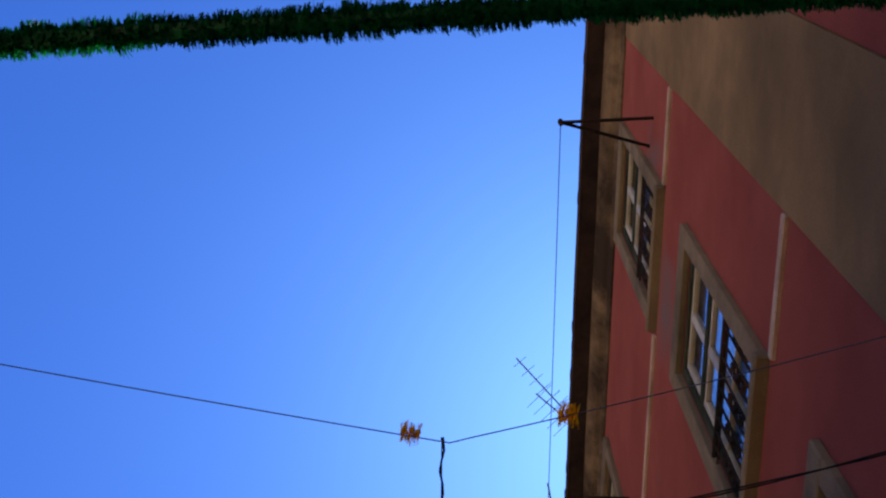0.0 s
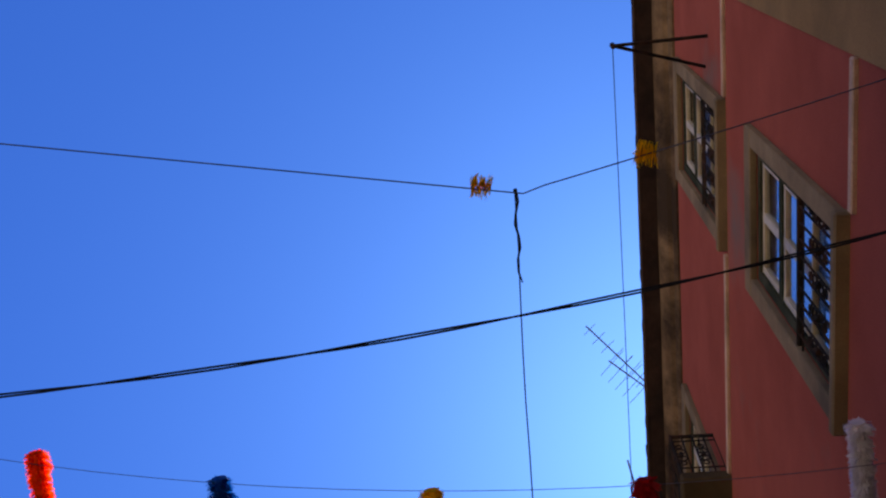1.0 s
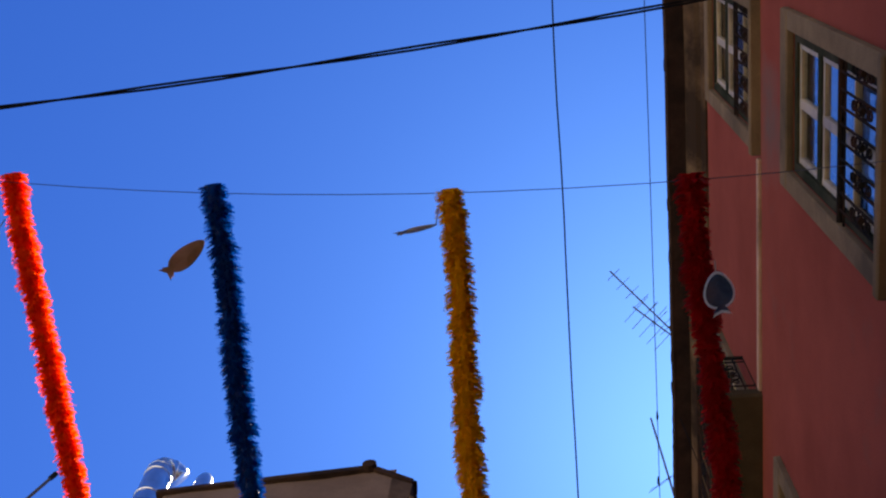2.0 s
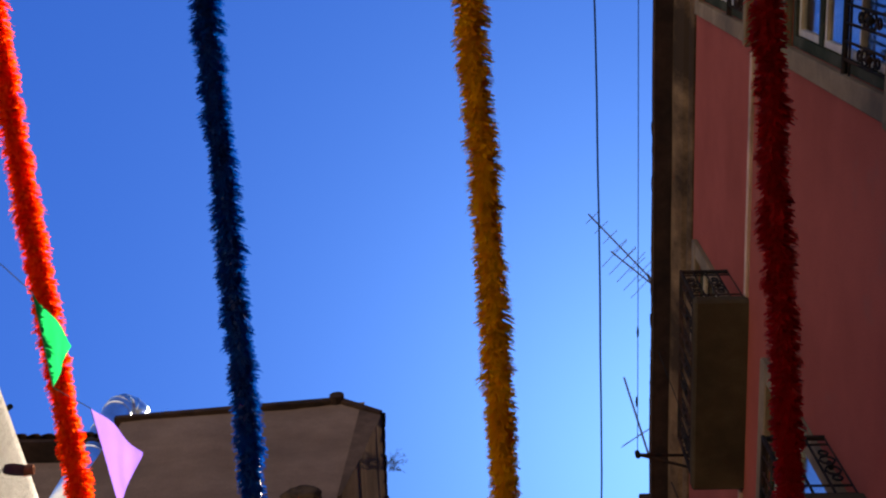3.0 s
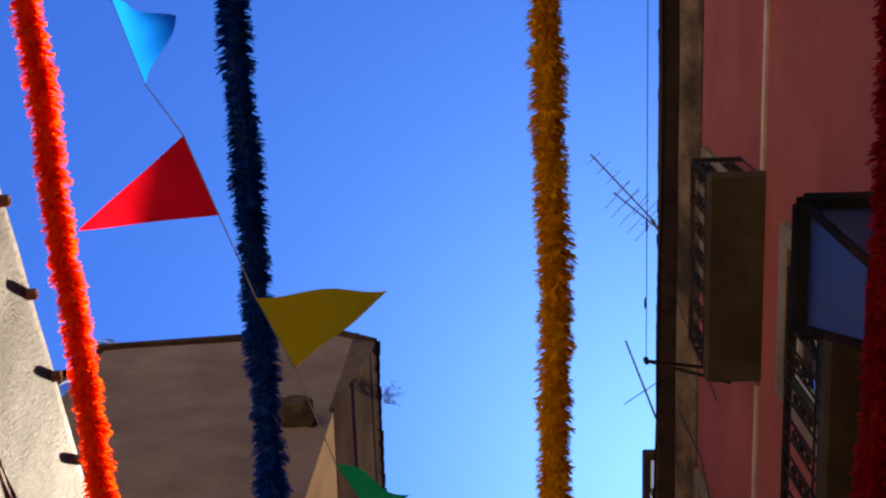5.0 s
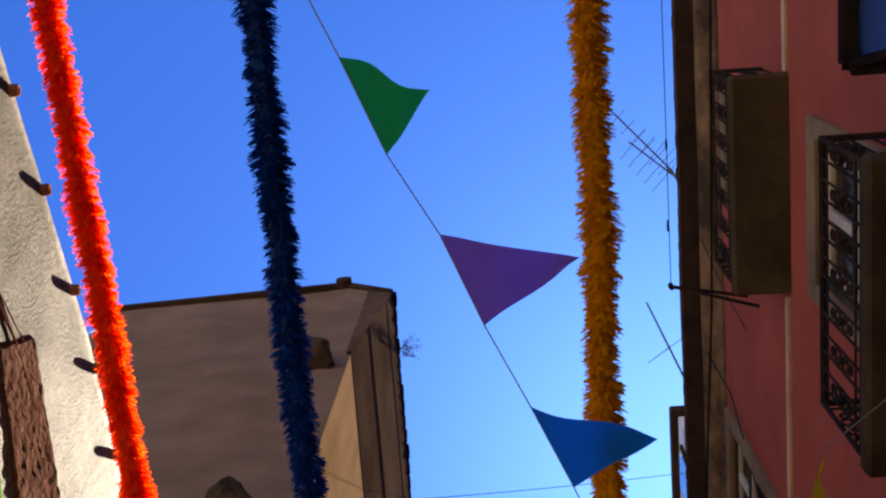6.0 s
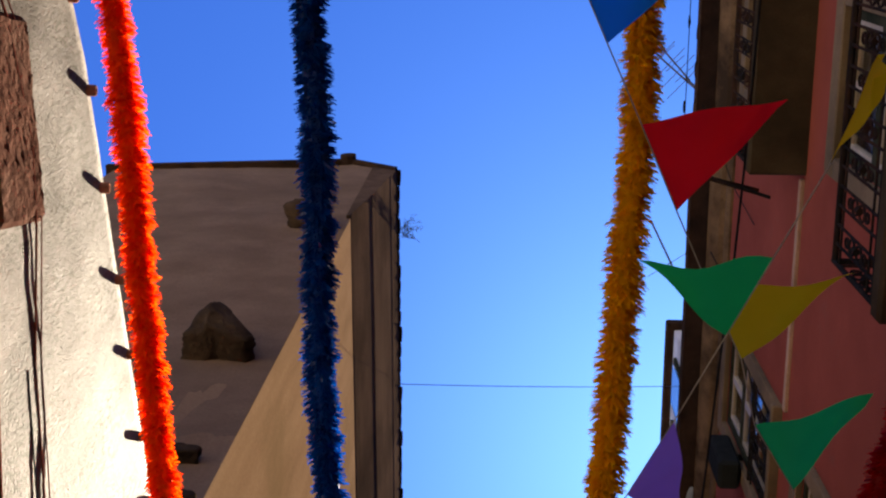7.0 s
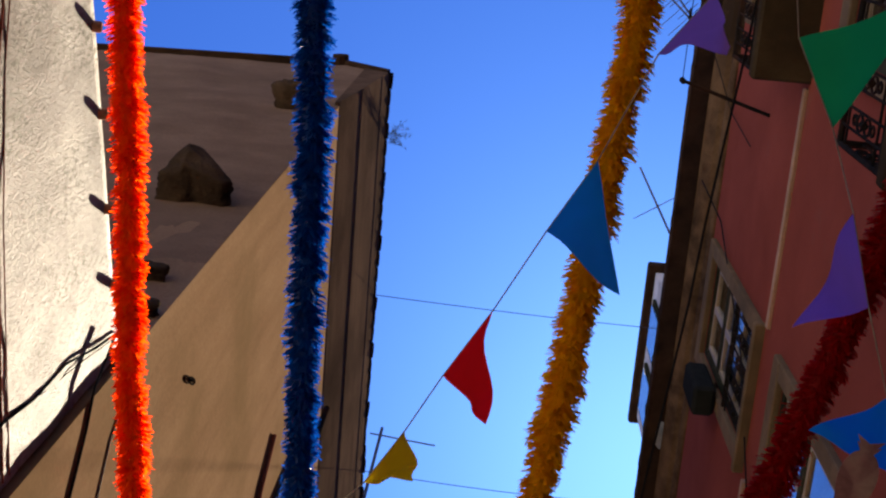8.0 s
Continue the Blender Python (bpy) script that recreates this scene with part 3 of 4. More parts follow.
edge = [(-3.8 + 2.4 * i / 24, GY - 0.03 + random.uniform(-0.012, 0.012), 14.34 + 0.43 * i / 24 + random.uniform(-0.012, 0.012)) for i in range(25)]
rod(bm, edge, 0.016, 6)
under(part("verge_mortar", bm, ROCK), grey)


def stone(cx, cz, w, d, h, seed, tilt):
    bm = bmesh.new()
    bmesh.ops.create_icosphere(bm, subdivisions=4, radius=1)
    for v in bm.verts:
        p = v.co
        q = Vector((max(-0.8, min(0.7, p.x)), max(-0.75, min(0.75, p.y)), max(-0.7, min(0.55, p.z)))) * 1.25
        k = 1 + noise.fractal(p * 1.1 + Vector((seed, 0, 0)), 0.7, 2.1, 5) * 0.24
        if p.x * 0.6 + p.z > 0.55:
            q -= Vector((0.6, 0, 1.0)) * (p.x * 0.6 + p.z - 0.55) * 0.7
        v.co = Vector((q.x * w * k * (1 - 0.25 * max(0, p.z)), q.y * d * k, q.z * h * k))
    bmesh.ops.transform(bm, matrix=Matrix.Translation((cx, GY - d * 0.35, cz)) @ Matrix.Rotation(radians(tilt), 4, "Y"), verts=bm.verts)
    under(part("projecting_stone", bm, ROCK, label="rough dark stone projecting from the gable", smooth=True), grey)


HULL = [(1.12, -0.5), (0.6, 0.05), (0.05, 0.8), (-0.35, 1.0), (-0.78, 0.4), (-1.0, -0.6), (-0.3, -0.75), (0.9, -0.8)]


def hull_reach(ang):
    """How far the outline of the big stone lies from its middle, that way."""
    d = Vector((math.cos(ang), math.sin(ang)))
    best = 1.0
    for (ax, ay), (bx, by) in zip(HULL, HULL[1:] + HULL[:1]):
        e = Vector((bx - ax, by - ay))
        den = d.x * e.y - d.y * e.x
        if abs(den) > 1e-6:
            far, on = (ax * e.y - ay * e.x) / den, (ax * d.y - ay * d.x) / den
            if far > 0 and -1e-4 <= on <= 1.0001:
                best = far
    return best


bm = bmesh.new()
bmesh.ops.create_icosphere(bm, subdivisions=5, radius=1)
for v in bm.verts:
    c = v.co.copy()
    flat = math.hypot(c.x, c.z)
    spread = hull_reach(math.atan2(c.z, c.x)) * min(1.0, flat * 1.35)
    k = 1 + noise.fractal(c * 1.6, 0.8, 2.1, 6) * 0.10
    dx, dz = (c.x / flat, c.z / flat) if flat > 1e-6 else (0, 0)
    hollow = 0.25 * max(0, -c.z - 0.2) * max(0, 0.8 - abs(c.x))
    jut = max(0.4, 1.0 - 0.42 * abs(dx * spread + 0.25))
    v.co = Vector((-1.43 + dx * spread * 0.208 * k, GY - 0.05 + c.y * 0.26 * k * jut, 8.82 + dz * spread * 0.25 * k + hollow * 0.2))
under(part("projecting_stone", bm, ROCK, label="rough dark stone projecting from the gable", smooth=True), grey)
stone(-1.37, 12.05, 0.19, 0.17, 0.13, 5.0, 6)
stone(-1.28, 7.25, 0.10, 0.05, 0.06, 9.0, 0)
stone(-1.18, 6.75, 0.10, 0.05, 0.06, 12.0, 0)
# window in the street wall
gw = under(new("window"), grey)
tagged(gw, "white painted window with a dark shutter")
bm = bmesh.new()
brick(bm, GX - 0.06, GX + 0.03, HOLE[0] - 0.1, HOLE[0], HOLE[2], HOLE[3], 0.005), brick(bm, GX - 0.06, GX + 0.03, HOLE[1], HOLE[1] + 0.1, HOLE[2], HOLE[3], 0.005)
brick(bm, GX - 0.06, GX + 0.035, HOLE[0] - 0.1, HOLE[1] + 0.1, HOLE[3], HOLE[3] + 0.12, 0.005)
part("frame", bm, SHUTTER, gw)
bm = bmesh.new()
brick(bm, GX - 0.16, GX - 0.1, HOLE[0] + 0.02, HOLE[1] - 0.02, HOLE[2], HOLE[3] - 0.02)
part("white_board", bm, PALEPAINT, gw)
# iron ring pair fixed to the street wall
tie = under(new("wall_tie"), grey)
tagged(tie, "small black iron double ring")
for far in (-1, 1):
    bm = bmesh.new()
    rod(bm, [(GX + 0.002, 8.148 + far * 0.025 + 0.025 * math.cos(k * math.tau / 14) - 0.018 * math.sin(k * math.tau / 14), 7.258 + far * 0.053 + 0.053 * math.cos(k * math.tau / 14)) for k in range(15)], 0.005, 6, caps=False)
    part("ring", bm, IRON, tie)
bm = bmesh.new()
rod(bm, [(GX - 0.02, 8.148, 7.258), (GX + 0.02, 8.148, 7.258)], 0.008, 8)
part("pin", bm, IRON, tie)
bm = bmesh.new()
rod(bm, [(GX + 0.05, 10.42, 6.0), (GX + 0.05, 10.42, 12.3)], 0.03, 8)
under(part("downpipe", bm, IRON), grey)

# weed on the eave
weed = thing("roof_weed", "dry weed growing from the roof tiles", "plant", at=(-0.8, 8.28, 14.4))
bm = bmesh.new()
for i in range(26):
    a, l = random.uniform(0, math.tau), random.uniform(0.05, 0.16)
    p = Vector((random.uniform(-0.03, 0.03), random.uniform(-0.08, 0.08), 0))
    q = p + Vector((math.cos(a) * l * 0.6 + 0.09, math.sin(a) * l * 0.8, l * 0.7))
    rod(bm, [p, p.lerp(q, 0.5) + Vector((0, 0, 0.03)), q], [0.002, 0.0016, 0.001], 3)
    for k in range(3):
        c = p.lerp(q, 0.5 + 0.2 * k)
        rod(bm, [c, c + Vector((random.uniform(-0.05, 0.05), random.uniform(-0.05, 0.05), random.uniform(0, 0.04)))], [0.004, 0.001], 3)
part("stems", bm, WEED, weed)

# ---- house behind, with flue ----
rear = thing("rear_house", "brown rendered rear house with a clay tile eave", "house", at=(-6, 9, -0.6))
bpy.context.view_layer.update()
bm = bmesh.new()
brick(bm, -9.0, -3.9, 8.45, 8.85, -0.6, 15.0), brick(bm, -9.0, -8.6, 8.85, 14, -0.6, 15.0)
under(part("wall", bm, GREY), rear)
bm = bmesh.new()
vs = [bm.verts.new(v) for v in ((-9.1, 8.22, 15.1), (-3.85, 8.22, 15.1), (-3.85, 14, 17.2), (-9.1, 14, 17.2), (-9.1, 8.22, 15.19), (-3.85, 8.22, 15.19), (-3.85, 14, 17.29), (-9.1, 14, 17.29))]
for f in ((0, 3, 2, 1), (4, 5, 6, 7), (0, 1, 5, 4), (1, 2, 6, 5), (2, 3, 7, 6), (3, 0, 4, 7)):
    bm.faces.new([vs[i] for i in f])
rear_roof = under(part("roof", bm, EAVES), rear)
flue = thing("flue_pipe", "shiny galvanised flue pipe with a bent cowl", "flue", at=(-4.36, 8.4, 15.0))
bm = bmesh.new()
def flue_x(z):
    return -4.34 - 0.06 * (z - 13.4)


pts = [Vector((flue_x(z), 8.4, z)) for z in (13.4, 15.6, 16.5)]
bend = [math.radians(5 + 11.5 * k) for k in range(11)]
pts += [Vector((flue_x(16.5) + 0.12 * (1 - math.cos(a)), 8.4 + 0.13 * (1 - math.cos(a)), 16.5 + 0.23 * math.sin(a))) for a in bend]
bpy.context.view_layer.update()
rod(bm, pts, 0.18, 20)
under(part("duct", bm, ZINC, smooth=True), flue)
for lap in (3, 6, 9, 12):
    bm = bmesh.new()
    way = (pts[lap + 1] - pts[lap - 1]).normalized() * 0.012
    rod(bm, [pts[lap] - way, pts[lap] + way], 0.186, 20)
    under(part("seam", bm, ZINC, smooth=True), flue)
for z in (15.0, 15.75, 16.38):
    bm = bmesh.new()
    rod(bm, [(flue_x(z), 8.4, z - 0.03), (flue_x(z), 8.4, z + 0.03)], 0.19, 20)
    under(part("band", bm, ZINC, smooth=True), flue)
bm = bmesh.new()
rod(bm, [(-3.96, 8.6, 15.6), (-3.96, 8.6, 16.6), (-3.96, 8.6, 16.72), (-3.96, 8.6, 16.8)], [0.12, 0.12, 0.09, 0.03], 16)
under(part("cowl", bm, ZINC, smooth=True), flue)
pole = thing("roof_pole", "thin metal pole leaning over the rear roof", "pole", at=(-5.4, 8.3, 15.2))
bpy.context.view_layer.update()
bm = bmesh.new()
rod(bm, [(-6.15, 8.3, 15.15), (-5.85, 8.2, 16.1)], 0.022, 8)
under(part("tube", bm, ALU), pole)
bm = bmesh.new()
rod(bm, [(-5.86, 8.2, 16.07), (-5.82, 8.19, 16.19)], 0.036, 8)
under(part("cap", bm, PLASTIC), pole)

# ---- clothes line brackets and line ----
def wall_bracket(tip, feet, label):
    b = thing("line_bracket", label, "bracket", "clothes line brackets", at=(WX, tip[1], tip[2]))
    bpy.context.view_layer.update()
    for f in feet:
        bm = bmesh.new()
        rod(bm, [tip, f], 0.015, 6)
        under(part("arm", bm, IRON), b)
    bm = bmesh.new()
    rod(bm, [Vector(tip) + Vector((0, 0, -0.04)), Vector(tip) + Vector((0, 0, 0.05))], 0.025, 8)
    under(part("hook", bm, IRON), b)


wall_bracket((1.673, 1.588, 11.53), [(2.5, 1.875, 11.94), (2.5, 1.592, 11.80)], "rusty iron clothes line bracket on the plaster")
wall_bracket((1.752, 7.141, 12.10), [(2.5, 7.37, 12.13), (2.5, 7.42, 12.65)], "rusty iron clothes line bracket beside the balcony")
bm = bmesh.new()
rod(bm, sag((1.673, 1.588, 11.55), (1.752, 7.141, 12.12), 0.03, 12), 0.004, 5)
cl = thing("clothes_line", "thin grey clothes line between two brackets", "line", at=(1.7, 4, 11.6))
bpy.context.view_layer.update()
under(part("cord", bm, CABLE), cl)
for y in (5.9, 6.6):
    bm = bmesh.new()
    z = 11.55 + (y - 1.588) / 5.55 * 0.57
    rod(bm, [(1.735, y - 0.05, z), (1.735, y, z - 0.01), (1.735, y + 0.05, z)], [0.006, 0.012, 0.006], 6)
    under(part("knot", bm, CABLE), cl)


# ---- antennas ----
def yagi(base, mast_top, booms, thick=0.022):
    a = thing("tv_antenna", "thin aluminium rooftop television antenna", "antenna", at=base)
    bpy.context.view_layer.update()
    bm = bmesh.new()
    rod(bm, [base, mast_top], thick, 6)
    under(part("mast", bm, ALU), a)
    for p, q, n, span, side in booms:
        p, q = Vector(p), Vector(q)
        bm = bmesh.new()
        rod(bm, [p, q], thick * 0.5, 6)
        under(part("boom", bm, ALU), a)
        for i in range(n):
            c = p.lerp(q, (i + 0.4) / n)
            d = Vector(side).normalized() * span * (0.7 + 0.3 * i / n)
            bm = bmesh.new()
            rod(bm, [c - d, c + d], 0.0045, 5)
            under(part("element", bm, ALU), a)


yagi((2.56, 7.12, 14.4), (2.50, 7.1, 17.75), [((1.686, 6.17, 17.5), (2.52, 7.09, 17.5), 7, 0.16, (0.75, -0.68, 0.1)), ((1.971, 6.658, 17.4), (2.52, 7.13, 17.4), 5, 0.34, (0.68, -0.74, 0))])
yagi((2.60, 9.8, 14.4), (2.433, 9.567, 20.3), [((2.46, 9.72, 18.4), (2.50, 9.62, 18.2), 2, 0.42, (0.8, -0.5, 0.1))], 0.016)
yagi((-0.95, 13.2, 14.2), (-0.95, 13.2, 18.2), [((-1.1, 13.2, 17.98), (-0.18, 13.3, 18.0), 6, 0.1, (0, 0.6, 1.0))])

# ---- wall box ----
box_unit = thing("wall_speaker", "black plastic box fixed beside the upper window", "box", at=(2.4, 10.0, 12.6))
bpy.context.view_layer.update()
bm = bmesh.new()
brick(bm, 2.24, 2.44, 9.86, 10.14, 12.30, 12.95, 0.03)
under(part("casing", bm, PLASTIC), box_unit)
bm = bmesh.new()
brick(bm, 2.43, 2.52, 9.96, 10.04, 12.55, 12.7)
under(part("mount", bm, IRON), box_unit)

# ---- dish on the pink facade ----
DISH = (2.35, 11.20, 14.31)
dish = thing("satellite_dish", "small round grey dish fixed to the pink facade", "dish", at=(DISH[0] + 0.15, DISH[1], DISH[2]))
bpy.context.view_layer.update()
bm = bmesh.new()
face_way = Vector((-0.75, 0.1, 0.62)).normalized()
u = face_way.cross(Vector((0, 1, 0))).normalized()
w = face_way.cross(u)
rings = []
for r, back in ((0.03, 0.045), (0.08, 0.038), (0.13, 0.02), (0.165, 0.0), (0.17, 0.002), (0.165, 0.012), (0.08, 0.052), (0.03, 0.058)):
    rings.append([bm.verts.new(Vector(DISH) + (u * math.cos(k * math.tau / 24) + w * math.sin(k * math.tau / 24)) * r - face_way * back) for k in range(24)])
for one, two in zip(rings, rings[1:]):
    for k in range(24):
        bm.faces.new((one[k], one[(k + 1) % 24], two[(k + 1) % 24], two[k]))
bm.faces.new(rings[0][::-1]), bm.faces.new(rings[-1])
under(part("reflector", bm, GREYPAINT, smooth=True), dish)
bm = bmesh.new()
rod(bm, [Vector(DISH) - face_way * 0.05, Vector(DISH) - face_way * 0.1, (WX + 0.02, DISH[1], DISH[2] - 0.05)], 0.016, 8)
under(part("mount", bm, IRON), dish)
bm = bmesh.new()
rod(bm, [Vector(DISH) - u * 0.15, Vector(DISH) - u * 0.1 + face_way * 0.12], 0.007, 6)
under(part("feed_arm", bm, IRON), dish)

# ---- street lantern ----
lantern = thing("wall_lantern", "black iron street lantern with glass panes on a wall arm", "lantern", at=(WX, 4.42, 4.9))
bpy.context.view_layer.update()
lx, ly, lz, h = 1.508, 4.452, 4.92, 0.185


def square(z, r):
    return [Vector((lx + a * r, ly + b * r, z)) for a, b in ((-1, -1), (1, -1), (1, 1), (-1, 1))]


top_sq, low_sq = square(lz, h), square(lz - 0.42, h * 0.58)
for i in range(4):
    for name, p, q, r in (("top_bar", top_sq[i], top_sq[(i + 1) % 4], 0.034), ("foot_bar", low_sq[i], low_sq[(i + 1) % 4], 0.016), ("corner_bar", top_sq[i], low_sq[i], 0.014)):
        bm = bmesh.new()
        rod(bm, [p, q], r, 6)
        under(part(name, bm, IRON), lantern)
for i in range(4):
    bm = bmesh.new()
    j = (i + 1) % 4
    quad = [top_sq[i], top_sq[j], low_sq[j], low_sq[i]]
    nrm = (quad[1] - quad[0]).cross(quad[3] - quad[0]).normalized() * 0.004
    a, b = [bm.verts.new(v) for v in quad], [bm.verts.new(v + nrm) for v in quad]
    bm.faces.new(a[::-1]), bm.faces.new(b)
    for k in range(4):
        bm.faces.new((a[k], a[(k + 1) % 4], b[(k + 1) % 4], b[k]))
    pane = under(part("pane", bm, MILKY), lantern)
    pane.visible_shadow = False
bm = bmesh.new()
s1, s2 = [bm.verts.new(v) for v in square(lz + 0.02, h + 0.02)], [bm.verts.new(v) for v in square(lz + 0.2, h * 0.45)]
bm.faces.new(s1[::-1]), bm.faces.new(s2)
for k in range(4):
    bm.faces.new((s1[k], s1[(k + 1) % 4], s2[(k + 1) % 4], s2[k]))
under(part("hood", bm, PLASTIC), lantern)
bm = bmesh.new()
rod(bm, [(lx, ly, lz + 0.2), (lx, ly, lz + 0.34), (lx + 0.1, ly, lz + 0.42), (WX + 0.02, ly, lz + 0.42)], 0.02, 8)
rod(bm, [(lx + 0.3, ly, lz + 0.42), (WX + 0.02, ly, lz + 0.05)], 0.012, 6)
under(part("arm", bm, IRON), lantern)

# ---- cables and wires ----
def strand(name, label, points, r, mat, category="cable", n=6):
    bm = bmesh.new()
    rod(bm, points, r, n)
    return tagged(part(name, bm, mat), label, category)


def poly3(c, s):
    return sum(k * s ** i for i, k in enumerate(c))


def across(cy, cz, x0, x1, lo, hi, n=28):
    out = []
    for i in range(n + 1):
        x = x0 + (x1 - x0) * i / n
        s = 2 * (x - lo) / (hi - lo) - 1
        out.append(Vector((x, poly3(cy, s), poly3(cz, s))))
    return out


main = across((1.448, -0.165, -0.034), (4.248, 0.279, 0.257), -2.4, 2.5, -1.6, 2.5)
for k in range(2):
    strand("street_cable", "twisted black electric cable slung over the lane", [p + Vector((0, 0.0045 * math.sin(i * 0.9 + k * 3.1), 0.0045 * math.cos(i * 0.9 + k * 3.1))) for i, p in enumerate(main)], 0.0032, CABLE)
left = across((0.854, 0.175, 0.009), (4.245, -0.083, 0.037), -2.4, 0.77, -1.6, 0.77)
right = across((0.839, -0.195, -0.006), (4.286, 0.123, 0.019), 0.77, 2.5, 0.77, 2.5)
right[0] = left[-1]
strand("tuft_wire", "grey rope across the lane with yellow tufts", left + right[1:], 0.002, ROPE, "rope")
garland_wire = across((1.755, 0.005, -0.143), (3.87, -0.25, 0.221), -2.4, 2.5, -1.6, 2.5)
strand("garland_wire", "thin grey wire holding the tinsel garlands", garland_wire, 0.001, ROPE, "wire")
cord = []
for i in range(61):
    s = -1 + 2 * i / 60
    y = 1.04 + 7.96 * i / 60
    cord.append(Vector((poly3((0.702, -0.166, -0.229, -0.107), s) + 0.006 * noise.noise((y * 3, 0, 0)), y, poly3((3.5, -0.079, 0.249, -0.373), s))))
strand("hanging_cord", "dark cord tied to the rope along the lane", cord + [Vector((-0.4, 11.0, 3.6)), Vector((GX, 12.0, 4.2))], 0.002, CABLE, "cord")
strand("cord_knot", "frayed knot of the dark cord", [Vector((0.748, 1.037, 4.205)) + Vector((0.006 * math.sin(k * 1.7), 0.03 * k - 0.01, -0.012 * k + 0.006 * math.cos(k * 2.3))) for k in range(9)], [0.006, 0.004, 0.0034, 0.004, 0.0034, 0.0036, 0.003, 0.0034, 0.002], CABLE, "knot")
strand("roof_wire", "thin wire between the two roofs", sag((-0.85, 10.02, 14.5), (2.46, 10.9, 16.9), 0.05), 0.0045, ROPE, "wire")
strand("eave_wire", "thin wire between the two eaves", sag((-0.9, 12.0, 14.35), (2.3, 12.1, 14.4), 0.1), 0.0045, ROPE, "wire")
strand("facade_cable", "black cable hanging down the pink facade", [(2.33, 8.35, 14.0), (2.46, 8.6, 13.4), (2.47, 9.3, 11.7), (2.47, 10.2, 10.6), (2.48, 11.0, 10.2)], 0.007, CABLE)
strand("facade_cable", "black cable hanging down the pink facade", [(2.2, 6.9, 14.2), (2.33, 7.25, 13.9), (2.45, 7.6, 13.6), (2.47, 7.72, 12.6)], 0.005, CABLE)
for dz, r, mat in ((0.0, 0.004, REDCABLE), (0.05, 0.0024, REDCABLE), (-0.06, 0.0028, CABLE)):
    rise = [(3.7, 4.3), (4.5, 4.66), (5.07, 4.91), (5.3, 5.03), (5.67, 5.13), (5.92, 5.115), (6.33, 5.04), (6.79, 5.02), (7.3, 5.02), (7.6, 5.03)]
    pts = [Vector((LX + (0.012 if dz >= 0 and 5.2 < y < 6 else 0.003), y, z + dz * (1 if y > 5.1 else 0.6) + 0.012 * noise.noise((y * 2, dz * 30, 0)))) for y, z in rise if not (dz < 0 and 5.2 < y < 5.95)]
    if dz < 0:
        pts = pts[-4:]
    strand("wall_cable", "red brown cable clipped along the pale wall" if mat is REDCABLE else "black cable clipped along the pale wall", pts, r, mat)
strand("loose_cable", "black cable sagging over the pale wall", [(-1.094, 7.405, 4.881), (-1.094, 7.405, 5.042), (-1.094, 7.431, 5.281), (-1.094, 7.424, 5.576), (-1.094, 7.485, 5.902), (-1.094, 7.516, 6.155), (-1.094, 7.619, 6.348)], 0.0046, CABLE)
strand("loose_cable", "thin black cable hanging over the pale wall", [(-1.096, 7.392, 4.885), (-1.096, 7.407, 5.145), (-1.096, 7.444, 5.363), (-1.096, 7.485, 5.782), (-1.096, 7.526, 6.111)], 0.0018, CABLE)
strand("loose_cable", "black cable running down the ochre wall", [(-1.071, 7.484, 6.066), (-1.071, 7.514, 6.013), (-1.071, 7.605, 5.817), (-1.071, 7.733, 5.726), (-1.071, 7.912, 5.549), (-1.071, 8.321, 5.179)], 0.0052, CABLE)
strand("loose_cable", "pale cord running down the ochre wall", [(-1.073, 7.770, 6.274), (-1.073, 7.831, 6.140), (-1.073, 7.907, 6.014), (-1.073, 8.070, 5.862), (-1.073, 8.414, 5.520)], 0.0034, LINE)
strand("loose_cable", "thick brown cable on the ochre wall", [(GX + 0.012, 9.55, 9.75), (GX + 0.012, 9.75, 9.3), (GX + 0.012, 10.1, 8.9)], 0.016, REDCABLE)


